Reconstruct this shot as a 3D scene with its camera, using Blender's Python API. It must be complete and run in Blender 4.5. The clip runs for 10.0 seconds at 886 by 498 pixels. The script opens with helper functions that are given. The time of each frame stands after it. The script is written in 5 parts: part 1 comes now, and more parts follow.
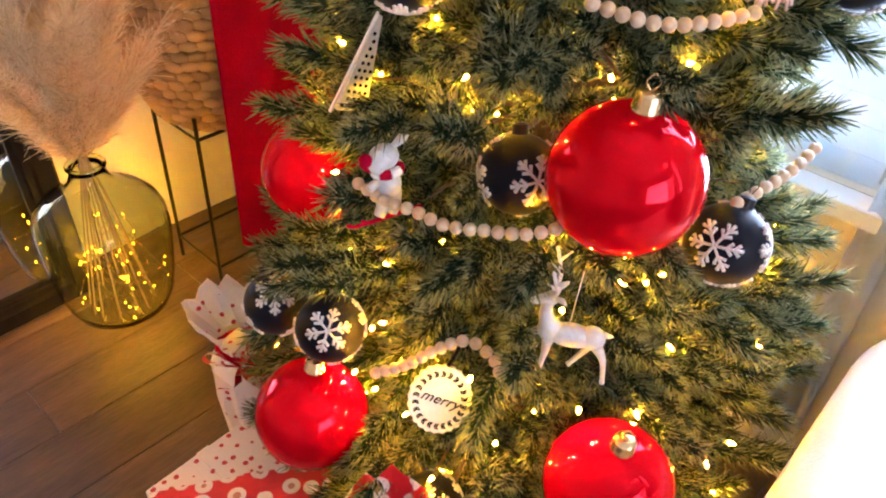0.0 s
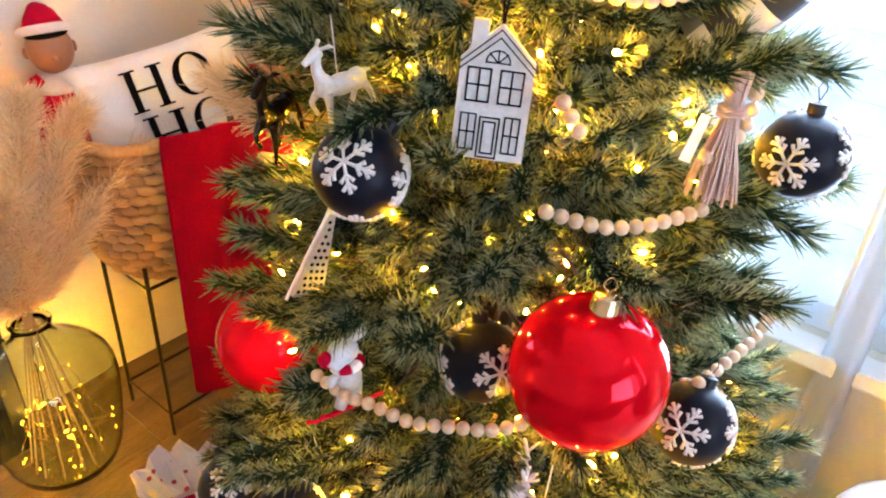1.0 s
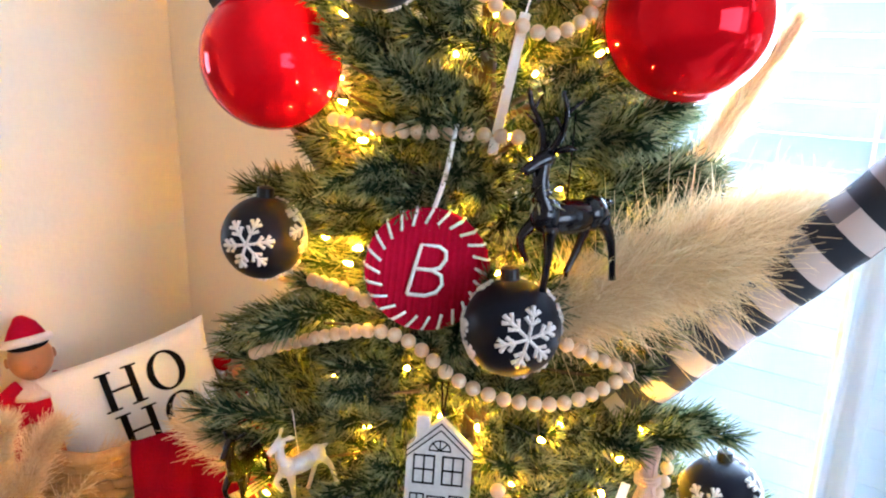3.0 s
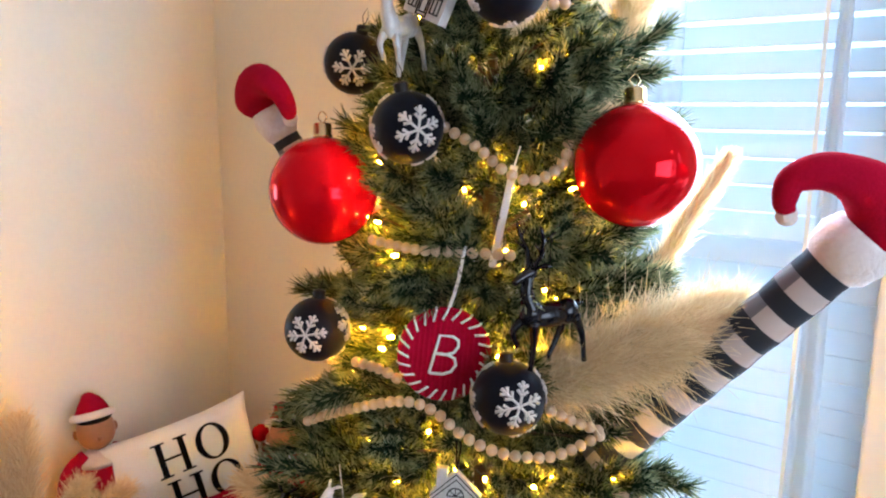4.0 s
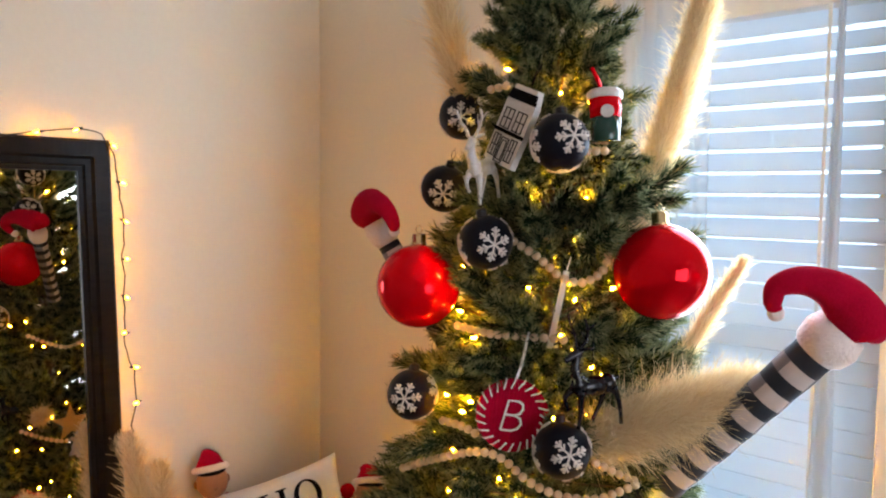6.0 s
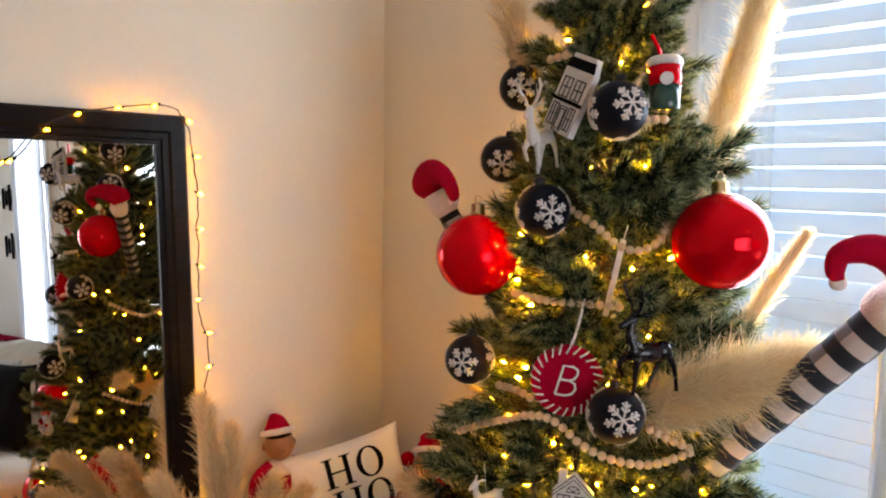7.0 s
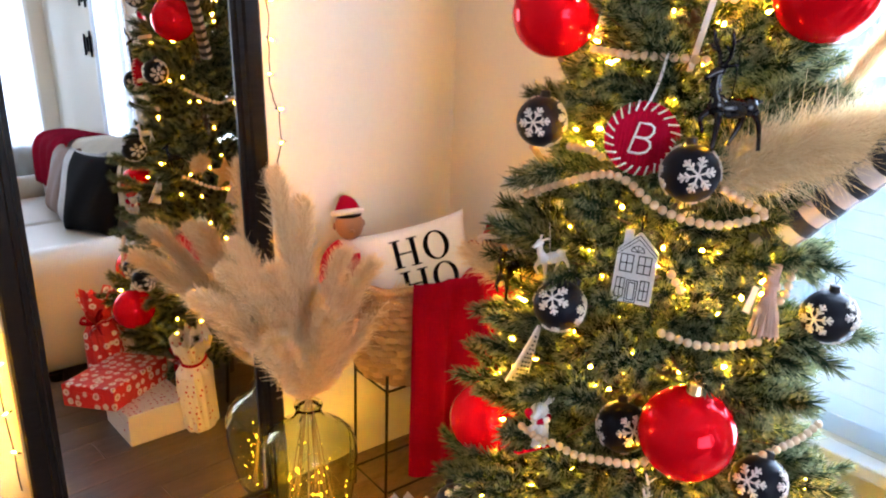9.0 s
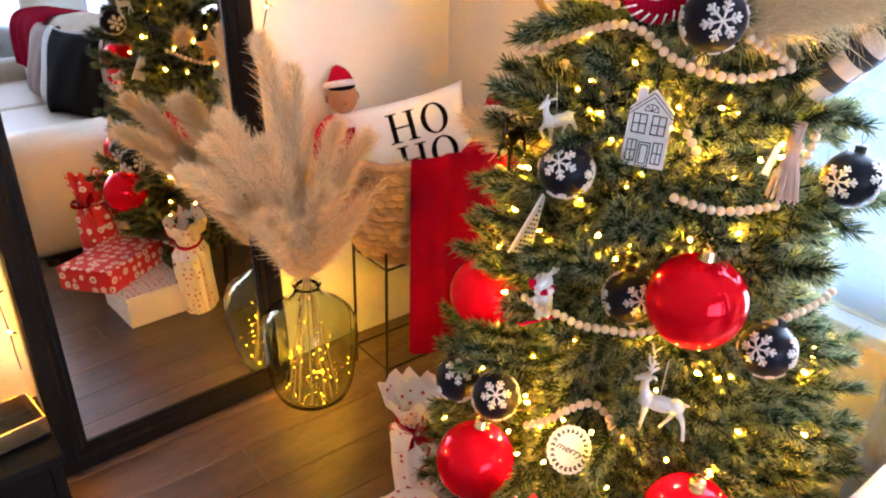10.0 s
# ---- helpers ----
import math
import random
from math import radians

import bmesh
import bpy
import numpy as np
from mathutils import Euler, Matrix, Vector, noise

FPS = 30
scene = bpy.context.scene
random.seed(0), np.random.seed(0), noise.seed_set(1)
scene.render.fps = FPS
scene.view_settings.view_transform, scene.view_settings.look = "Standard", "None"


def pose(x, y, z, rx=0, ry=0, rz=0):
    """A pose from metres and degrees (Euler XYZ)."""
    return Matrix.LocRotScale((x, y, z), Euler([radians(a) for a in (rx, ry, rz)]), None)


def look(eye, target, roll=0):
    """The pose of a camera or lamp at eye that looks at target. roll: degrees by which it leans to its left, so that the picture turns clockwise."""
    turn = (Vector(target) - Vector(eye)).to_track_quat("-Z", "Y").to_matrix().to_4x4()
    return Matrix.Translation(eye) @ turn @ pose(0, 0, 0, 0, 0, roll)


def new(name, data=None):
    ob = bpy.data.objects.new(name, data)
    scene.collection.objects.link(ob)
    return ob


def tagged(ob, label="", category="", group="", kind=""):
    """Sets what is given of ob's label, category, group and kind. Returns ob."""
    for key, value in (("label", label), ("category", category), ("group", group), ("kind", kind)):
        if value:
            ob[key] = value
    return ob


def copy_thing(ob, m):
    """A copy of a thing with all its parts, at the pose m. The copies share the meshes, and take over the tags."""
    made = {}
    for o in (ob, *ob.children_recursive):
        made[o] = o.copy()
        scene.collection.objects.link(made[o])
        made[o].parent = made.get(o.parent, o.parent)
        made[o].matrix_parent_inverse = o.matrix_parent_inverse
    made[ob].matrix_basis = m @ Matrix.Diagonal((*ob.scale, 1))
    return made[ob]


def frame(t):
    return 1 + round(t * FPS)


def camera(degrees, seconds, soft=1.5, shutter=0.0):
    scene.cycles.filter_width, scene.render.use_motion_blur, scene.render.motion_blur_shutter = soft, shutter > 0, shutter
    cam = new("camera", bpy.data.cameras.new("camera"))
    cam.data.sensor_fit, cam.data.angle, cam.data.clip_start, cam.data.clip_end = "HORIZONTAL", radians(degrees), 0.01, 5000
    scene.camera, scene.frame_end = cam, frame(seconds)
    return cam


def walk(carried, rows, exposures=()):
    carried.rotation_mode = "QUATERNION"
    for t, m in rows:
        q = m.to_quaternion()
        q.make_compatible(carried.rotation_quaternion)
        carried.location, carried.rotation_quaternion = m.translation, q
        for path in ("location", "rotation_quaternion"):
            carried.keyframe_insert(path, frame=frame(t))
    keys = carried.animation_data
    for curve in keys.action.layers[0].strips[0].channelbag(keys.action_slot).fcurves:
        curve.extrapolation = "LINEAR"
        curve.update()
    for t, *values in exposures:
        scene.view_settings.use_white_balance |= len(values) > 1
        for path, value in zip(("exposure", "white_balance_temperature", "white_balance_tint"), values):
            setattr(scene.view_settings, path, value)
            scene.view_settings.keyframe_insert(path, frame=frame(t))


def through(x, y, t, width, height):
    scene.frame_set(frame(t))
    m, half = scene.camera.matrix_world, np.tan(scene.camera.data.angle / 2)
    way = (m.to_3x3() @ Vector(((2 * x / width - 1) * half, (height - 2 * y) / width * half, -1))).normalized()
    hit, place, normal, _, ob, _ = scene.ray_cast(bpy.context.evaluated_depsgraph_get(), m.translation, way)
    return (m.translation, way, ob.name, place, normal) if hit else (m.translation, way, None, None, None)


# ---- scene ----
cam = camera(62.0, 10.0, soft=2.1)
METRES, EYE, TILT, LEAN, TURN = 1.1, 1.1925, 0.0, 0.0, 40.3
ROWS = [
    (0.0, 0.0, 0.0, 0.0, 2.43, -38.38, -3.08),
    (0.5, -0.0122, 0.0321, 0.0283, 0.32, -35.19, -3.24),
    (1.0, -0.0084, 0.0603, 0.0711, -1.7, -31.27, -3.1),
    (1.5, -0.0022, 0.0845, 0.1121, -3.37, -27.04, -2.99),
    (2.0, 0.004, 0.0902, 0.1525, -4.27, -23.52, -2.77),
    (2.5, 0.0054, 0.0866, 0.1991, -4.82, -19.85, -2.08),
    (3.0, 0.0057, 0.0458, 0.2473, -4.86, -16.04, -1.31),
    (4.5, -0.0204, -0.2431, 0.3462, -3.43, -7.89, -0.62),
    (5.0, -0.0272, -0.319, 0.3659, -2.76, -5.89, -0.76),
    (6.5, -0.0316, -0.4123, 0.3721, 3.54, -4.12, -0.8),
    (7.0, -0.0235, -0.4228, 0.3492, 6.17, -5.5, -0.84),
    (7.5, -0.0201, -0.4343, 0.3287, 8.28, -7.56, -1.15),
    (8.0, -0.02, -0.4418, 0.3024, 10.0, -10.36, -1.69),
    (8.5, -0.0205, -0.4418, 0.2656, 11.21, -14.12, -2.07),
    (9.0, -0.0215, -0.4282, 0.2352, 11.81, -18.6, -2.0),
    (9.5, -0.0239, -0.4109, 0.2108, 11.89, -23.11, -1.77),
    (10.0, -0.0302, -0.3835, 0.1829, 11.5, -27.25, -1.5),
]
walk(cam, [(t, pose(0, 0, EYE, TILT, LEAN, TURN) @ pose(METRES * x, METRES * y, METRES * z, 90 + pitch, roll, yaw)) for t, x, y, z, yaw, pitch, roll in ROWS],
     exposures=[(0.0, 0.25, 5600, 24), (1.0, 0.42, 5350, 18), (2.5, 0.45, 5200, 13), (3.2, 0.22, 5250, 12), (4.5, -0.4, 5500, 12), (5.2, -0.6, 5700, 13), (6.5, -0.6, 6350, 18), (7.5, -0.36, 6350, 17), (8.0, 0.04, 5750, 16), (9.0, 0.14, 5450, 16), (10.0, 0.3, 5350, 20)])

# ---- daylight ----
WEST, NORTH, EAST, SOUTH, CEIL = -1.54, 1.10, 2.75, -2.6, 2.55

world = bpy.data.worlds.new("sky")
scene.world = world
world.use_nodes = True
wn = world.node_tree.nodes
sky = wn.new("ShaderNodeTexSky")
sky.sky_type, sky.sun_disc = "NISHITA", False
sky.sun_elevation, sky.sun_rotation = radians(38), radians(150)
wn["Background"].inputs["Strength"].default_value = 0.12
world.node_tree.links.new(sky.outputs["Color"], wn["Background"].inputs["Color"])


def daylight(name, m, w, h, watts, colour):
    lamp = bpy.data.lights.new(name, "AREA")
    lamp.shape, lamp.size, lamp.size_y, lamp.energy, lamp.color = "RECTANGLE", w, h, watts, colour
    ob = new(name, lamp)
    ob.matrix_world = m
    return ob


daylight("window_daylight", look((-0.255, NORTH - 0.085, 1.33), (-0.255, 0, 1.33)), 0.46, 1.36, 42, (0.74, 0.88, 1.0))
daylight("window_daylight", look((1.36, NORTH - 0.02, 1.4), (1.36, 0, 1.4)), 0.34, 1.4, 10, (0.86, 0.93, 1.0))
daylight("window_daylight", look((EAST - 0.02, -0.15, 1.42), (0, -0.15, 1.42)), 2.2, 1.35, 46, (0.95, 0.96, 0.97)).data.spread = radians(125)

# ---- materials ----


def mat(name, a, b=None, scale=8.0, rough=0.5, metal=0.0, bump=0.0, bscale=None, stretch=(1, 1, 1), spread=0.0, **more):
    """Two colours mixed by noise at two scales, with fine relief; spread varies brightness object by object."""
    m = bpy.data.materials.new(name)
    m.use_nodes = True
    nt = m.node_tree
    N, L = nt.nodes, nt.links
    p = N["Principled BSDF"]
    p.inputs["Roughness"].default_value, p.inputs["Metallic"].default_value = rough, metal
    for k, v in more.items():
        p.inputs[k.replace("_", " ").title().replace("Ior", "IOR")].default_value = v
    b = b or tuple(c * 0.8 for c in a)
    tc, mp = N.new("ShaderNodeTexCoord"), N.new("ShaderNodeMapping")
    mp.inputs["Scale"].default_value = stretch
    L.new(tc.outputs["Object"], mp.inputs["Vector"])
    n1, n2 = N.new("ShaderNodeTexNoise"), N.new("ShaderNodeTexNoise")
    n1.inputs["Scale"].default_value, n1.inputs["Detail"].default_value = scale, 4
    n2.inputs["Scale"].default_value, n2.inputs["Detail"].default_value = bscale or scale * 9, 5
    for n in (n1, n2):
        L.new(mp.outputs["Vector"], n.inputs["Vector"])
    ad = N.new("ShaderNodeMath")
    ad.operation = "MULTIPLY_ADD"
    ad.inputs[1].default_value = 0.4
    L.new(n2.outputs["Fac"], ad.inputs[0])
    sc = N.new("ShaderNodeMath")
    sc.operation, sc.inputs[1].default_value = "MULTIPLY", 0.6
    L.new(n1.outputs["Fac"], sc.inputs[0])
    L.new(sc.outputs[0], ad.inputs[2])
    rp = N.new("ShaderNodeValToRGB")
    rp.color_ramp.elements[0].position, rp.color_ramp.elements[1].position = 0.36, 0.64
    rp.color_ramp.elements[0].color, rp.color_ramp.elements[1].color = (*a, 1), (*b, 1)
    L.new(ad.outputs[0], rp.inputs["Fac"])
    col = rp.outputs["Color"]
    if spread:
        oi, hs = N.new("ShaderNodeObjectInfo"), N.new("ShaderNodeHueSaturation")
        mr = N.new("ShaderNodeMapRange")
        mr.inputs["To Min"].default_value, mr.inputs["To Max"].default_value = 1 - spread, 1 + spread
        L.new(oi.outputs["Random"], mr.inputs["Value"])
        L.new(mr.outputs["Result"], hs.inputs["Value"])
        L.new(col, hs.inputs["Color"])
        col = hs.outputs["Color"]
    L.new(col, p.inputs["Base Color"])
    if bump:
        bp = N.new("ShaderNodeBump")
        bp.inputs["Strength"].default_value, bp.inputs["Distance"].default_value = bump, 0.004
        L.new(n2.outputs["Fac"], bp.inputs["Height"])
        L.new(bp.outputs["Normal"], p.inputs["Normal"])
    return m


def glow(name, colour, strength):
    m = bpy.data.materials.new(name)
    m.use_nodes = True
    p = m.node_tree.nodes["Principled BSDF"]
    p.inputs["Base Color"].default_value = (*colour, 1)
    p.inputs["Emission Color"].default_value = (*colour, 1)
    p.inputs["Emission Strength"].default_value = strength
    return m


WALL = mat("wall_paint", (0.75, 0.71, 0.595), (0.72, 0.675, 0.56), 1.2, 0.75, bump=0.15, bscale=90)
CEILING = mat("ceiling_paint", (0.8, 0.78, 0.74), None, 2, 0.9, bump=0.2)
TRIM = mat("trim_paint", (0.8, 0.79, 0.76), (0.76, 0.75, 0.72), 4, 0.4, bump=0.05)
PLANK = mat("plank_wood", (0.040, 0.024, 0.015), (0.110, 0.070, 0.045), 3.0, 0.32, bump=0.2, bscale=26, stretch=(7, 1, 7), spread=0.3)
SUBFLOOR = mat("floor_joint", (0.02, 0.014, 0.01), None, 5, 0.8)
BLACKWOOD = mat("black_lacquer", (0.005, 0.0045, 0.0045), (0.009, 0.008, 0.007), 12, 0.28, bump=0.015, stretch=(1, 1, 8), specular_ior_level=0.09)
BLACKMETAL = mat("black_metal", (0.012, 0.012, 0.012), None, 20, 0.45, 0.6)
REDGLASS = mat("red_gloss", (0.66, 0.0008, 0.006), (0.60, 0.0008, 0.006), 3, 0.04, 0.45, specular_ior_level=0.12)
NAVY = mat("matte_navy", (0.004, 0.005, 0.009), (0.006, 0.007, 0.012), 14, 0.42, bump=0.05, specular_ior_level=0.09)
WHITEGLITTER = mat("white_glitter_paint", (0.80, 0.74, 0.68), (0.62, 0.56, 0.50), 60, 0.6, bump=0.8, bscale=420)
GOLDCAP = mat("gold_cap", (0.75, 0.55, 0.28), None, 30, 0.25, 1.0)
SILVERCAP = mat("silver_cap", (0.7, 0.68, 0.64), None, 30, 0.25, 1.0)
TWIG = mat("twig_brown", (0.07, 0.045, 0.02), None, 30, 0.8)
STALK = mat("pampas_stalk", (0.36, 0.27, 0.13), None, 30, 0.7)
BEAD = mat("bead_wood", (0.50, 0.35, 0.21), (0.60, 0.45, 0.30), 25, 0.55, bump=0.1, spread=0.12)
WIRE = mat("green_wire", (0.012, 0.03, 0.014), None, 20, 0.5)
BLACKWIRE = mat("black_wire", (0.012, 0.010, 0.008), None, 20, 0.5)
BULB = glow("warm_bulb", (1.0, 0.375, 0.0012), 2600.0)
VASEBULB = glow("warm_bulb_vase", (1.0, 0.45, 0.0006), 1300.0)
SOFTBULB = glow("warm_bulb_dim", (1.0, 0.37, 0.001), 340.0)
LEATHER = mat("cream_leather", (0.46, 0.415, 0.34), (0.40, 0.36, 0.29), 3, 0.38, bump=0.35, bscale=160)
WICKER = mat("wicker", (0.30, 0.17, 0.06), (0.47, 0.30, 0.125), 18, 0.7, bump=0.5, bscale=120, spread=0.25)
REDKNIT = mat("red_knit", (0.36, 0.001, 0.026), (0.26, 0.001, 0.018), 8, 0.9, bump=0.5, bscale=260, specular_ior_level=0.05)
REDFELT = mat("red_felt", (0.40, 0.003, 0.026), (0.30, 0.002, 0.018), 20, 0.95, bump=0.3, bscale=300, specular_ior_level=0.05)
WHITECLOTH = mat("white_cloth", (0.86, 0.84, 0.79), (0.80, 0.77, 0.72), 10, 0.9, bump=0.5, bscale=300)
WHITEFUR = mat("white_plush", (0.80, 0.72, 0.68), (0.70, 0.60, 0.56), 40, 0.95, bump=1.0, bscale=180, sheen_weight=0.3)
INK = mat("black_ink", (0.006, 0.006, 0.007), None, 10, 0.9, specular_ior_level=0.04)
SKIN = mat("brown_vinyl", (0.32, 0.15, 0.07), (0.27, 0.125, 0.055), 10, 0.5)
WHITEPLASTIC = mat("white_ceramic", (0.60, 0.58, 0.55), (0.46, 0.44, 0.41), 20, 0.35, bump=0.1)
BLACKGLOSS = mat("black_gloss", (0.004, 0.004, 0.006), None, 20, 0.14, specular_ior_level=0.3)


def clear(name, colour, rough=0.0, ior=1.45):
    m = bpy.data.materials.new(name)
    m.use_nodes = True
    p = m.node_tree.nodes["Principled BSDF"]
    p.inputs["Base Color"].default_value = (*colour, 1)
    p.inputs["Transmission Weight"].default_value, p.inputs["Roughness"].default_value, p.inputs["IOR"].default_value = 1.0, rough, ior
    return m


GREENGLASS = clear("green_glass", (0.90, 0.97, 0.62), 0.0, 1.3)
PANE = clear("window_glass", (0.97, 0.99, 1.0), 0.0, 1.2)
SILVER = bpy.data.materials.new("mirror_silver")
SILVER.use_nodes = True
SILVER.node_tree.nodes["Principled BSDF"].inputs["Base Color"].default_value = (0.80, 0.81, 0.80, 1)
SILVER.node_tree.nodes["Principled BSDF"].inputs["Metallic"].default_value = 1.0
SILVER.node_tree.nodes["Principled BSDF"].inputs["Roughness"].default_value = 0.0


def sheer(name, colour, through):
    m = bpy.data.materials.new(name)
    m.use_nodes = True
    nt = m.node_tree
    N, L = nt.nodes, nt.links
    d, t, x = N.new("ShaderNodeBsdfDiffuse"), N.new("ShaderNodeBsdfTranslucent"), N.new("ShaderNodeMixShader")
    d.inputs["Color"].default_value = t.inputs["Color"].default_value = (*colour, 1)
    x.inputs["Fac"].default_value = through
    L.new(d.outputs[0], x.inputs[1])
    L.new(t.outputs[0], x.inputs[2])
    L.new(x.outputs[0], N["Material Output"].inputs["Surface"])
    return m


def fluff(name, a, b, through=0.45):
    """Fine dry hair that lets light through; brightness differs from hair to hair."""
    m = sheer(name, a, through)
    N, L = m.node_tree.nodes, m.node_tree.links
    g, mx = N.new("ShaderNodeNewGeometry"), N.new("ShaderNodeMix")
    mx.data_type = "RGBA"
    mx.inputs[6].default_value, mx.inputs[7].default_value = (*a, 1), (*b, 1)
    L.new(g.outputs["Random Per Island"], mx.inputs[0])
    for n in N:
        if n.type in ("BSDF_DIFFUSE", "BSDF_TRANSLUCENT"):
            L.new(mx.outputs[2], n.inputs["Color"])
    return m


PAMPAS = fluff("pampas_fluff", (0.74, 0.55, 0.29), (0.96, 0.82, 0.53), 0.28)
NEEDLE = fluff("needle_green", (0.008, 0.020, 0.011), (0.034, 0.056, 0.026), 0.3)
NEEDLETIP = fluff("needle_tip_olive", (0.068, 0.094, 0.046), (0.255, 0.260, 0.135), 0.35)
SHEER = sheer("sheer_voile", (0.86, 0.89, 0.92), 0.78)
VOILE = sheer("open_voile", (0.80, 0.86, 0.92), 0.7)
vn, vl_ = VOILE.node_tree.nodes, VOILE.node_tree.links
v_open, v_mix = vn.new("ShaderNodeBsdfTransparent"), vn.new("ShaderNodeMixShader")
v_mix.inputs["Fac"].default_value = 0.55
vl_.new(vn["Material Output"].inputs["Surface"].links[0].from_socket, v_mix.inputs[1])
vl_.new(v_open.outputs[0], v_mix.inputs[2])
vl_.new(v_mix.outputs[0], vn["Material Output"].inputs["Surface"])
SLAT = sheer("blind_slat_white", (0.86, 0.89, 0.92), 0.6)

# ---- shape helpers ----


def mesh_of(bm, material, smooth=False):
    me = bpy.data.meshes.new("shape")
    bm.to_mesh(me)
    bm.free()
    for m in (material if isinstance(material, (list, tuple)) else [material]):
        me.materials.append(m)
    if smooth:
        me.polygons.foreach_set("use_smooth", [True] * len(me.polygons))
    return me


def part(name, bm, material, parent, label="", smooth=False, m=None):
    ob = new(name, bm if isinstance(bm, bpy.types.Mesh) else mesh_of(bm, material, smooth))
    ob.parent = parent
    if m is not None:
        ob.matrix_basis = m
    return tagged(ob, label)


def thing(name, m, label, category, group="", kind=""):
    ob = new(name)
    ob.empty_display_size = 0.05
    ob.matrix_basis = m
    return tagged(ob, label, category, group, kind)


def box(bm, x0, y0, z0, x1, y1, z1, bevel=0.0, seg=2):
    r = bmesh.ops.create_cube(bm, size=1.0, matrix=Matrix.LocRotScale(((x0 + x1) / 2, (y0 + y1) / 2, (z0 + z1) / 2), None, (abs(x1 - x0), abs(y1 - y0), abs(z1 - z0))))
    if bevel:
        es = list({e for v in r["verts"] for e in v.link_edges})
        bmesh.ops.bevel(bm, geom=es, offset=bevel, segments=seg, profile=0.6, affect="EDGES")
    return bm


def boxed(*a, **k):
    return box(bmesh.new(), *a, **k)


def ball(bm, c, r, u=24, v=16, squash=(1, 1, 1), turn=None):
    m = Matrix.LocRotScale(c, turn, (r * squash[0], r * squash[1], r * squash[2]))
    return bmesh.ops.create_uvsphere(bm, u_segments=u, v_segments=v, radius=1.0, matrix=m)


def lathe(bm, profile, n=32, cx=0.0, cy=0.0, caps=True):
    rings = []
    for r, z in profile:
        rings.append([bm.verts.new((cx + r * math.cos(2 * math.pi * i / n), cy + r * math.sin(2 * math.pi * i / n), z)) for i in range(n)])
    for a, b in zip(rings, rings[1:]):
        for i in range(n):
            bm.faces.new((a[i], a[(i + 1) % n], b[(i + 1) % n], b[i]))
    if caps:
        bm.faces.new(rings[0][::-1])
        bm.faces.new(rings[-1])
    return bm


def tube(bm, pts, radii, n=8, caps=True):
    """A round tube along points; radii one number or one a point."""
    pts = [Vector(p) for p in pts]
    if not isinstance(radii, (list, tuple)):
        radii = [radii] * len(pts)
    rings, up = [], Vector((0.13, 0.27, 0.95))
    for i, p in enumerate(pts):
        d = (pts[min(i + 1, len(pts) - 1)] - pts[max(i - 1, 0)]).normalized()
        s = d.cross(up)
        if s.length < 0.05:
            s = d.cross(Vector((1, 0, 0)))
        s.normalize()
        up = s.cross(d).normalized()
        rings.append([bm.verts.new(p + (s * math.cos(2 * math.pi * k / n) + up * math.sin(2 * math.pi * k / n)) * radii[i]) for k in range(n)])
    for a, b in zip(rings, rings[1:]):
        for k in range(n):
            bm.faces.new((a[k], b[k], b[(k + 1) % n], a[(k + 1) % n]))
    if caps:
        bm.faces.new(rings[0])
        bm.faces.new(rings[-1][::-1])
    return bm


def smooth_path(pts, n=8):
    """Catmull-Rom through the points."""
    pts = [Vector(p) for p in pts]
    out = []
    for i in range(len(pts) - 1):
        p0, p1, p2, p3 = pts[max(i - 1, 0)], pts[i], pts[i + 1], pts[min(i + 2, len(pts) - 1)]
        for k in range(n):
            u = k / n
            out.append(0.5 * ((2 * p1) + (p2 - p0) * u + (2 * p0 - 5 * p1 + 4 * p2 - p3) * u * u + (3 * p1 - p0 - 3 * p2 + p3) * u ** 3))
    out.append(pts[-1])
    return out


def facing(p, to, roll=0.0):
    """A pose at p whose -y looks towards the point to, upright."""
    d = Vector(to) - Vector(p)
    return pose(*p, 0, 0, math.degrees(math.atan2(d.x, -d.y))) @ pose(0, 0, 0, 0, roll, 0)


# ---- the room ----


def wall_with_holes(name, along, a0, a1, at, thick, holes, label):
    """A wall along x or y from a0 to a1 whose inner face is at 'at'; holes (a, b, z0, z1) go through it."""
    bm = bmesh.new()
    cuts = sorted({a0, a1, *[h[0] for h in holes], *[h[1] for h in holes]})
    for c0, c1 in zip(cuts, cuts[1:]):
        spans = [(0, CEIL)]
        for h in holes:
            if h[0] < c1 - 1e-6 and h[1] > c0 + 1e-6:
                spans = [(0, h[2]), (h[3], CEIL)]
        for z0, z1 in spans:
            if along == "x":
                box(bm, c0, at, z0, c1, at + thick, z1)
            else:
                box(bm, at, c0, z0, at + thick, c1, z1)
    bmesh.ops.remove_doubles(bm, verts=bm.verts, dist=1e-5)
    return tagged(new(name, mesh_of(bm, WALL)), label, "wall", kind="structure")


W1 = (-0.50, -0.012, 0.62, 2.02)
W2 = (1.19, 1.53, 0.7, 2.1)
W3 = (-1.25, 0.95, 0.75, 2.1)
wall_with_holes("wall_west", "y", SOUTH - 0.12, NORTH + 0.12, WEST, -0.12, [], "warm cream painted wall behind the leaning mirror")
wall_with_holes("wall_north", "x", WEST, EAST, NORTH, 0.12, [W1, W2], "cream painted wall with the window behind the tree")
wall_with_holes("wall_east", "y", SOUTH - 0.12, NORTH + 0.12, EAST, 0.12, [W3], "cream painted wall with a bright window")
wall_with_holes("wall_south", "x", WEST, EAST, SOUTH, -0.12, [], "plain cream painted wall")
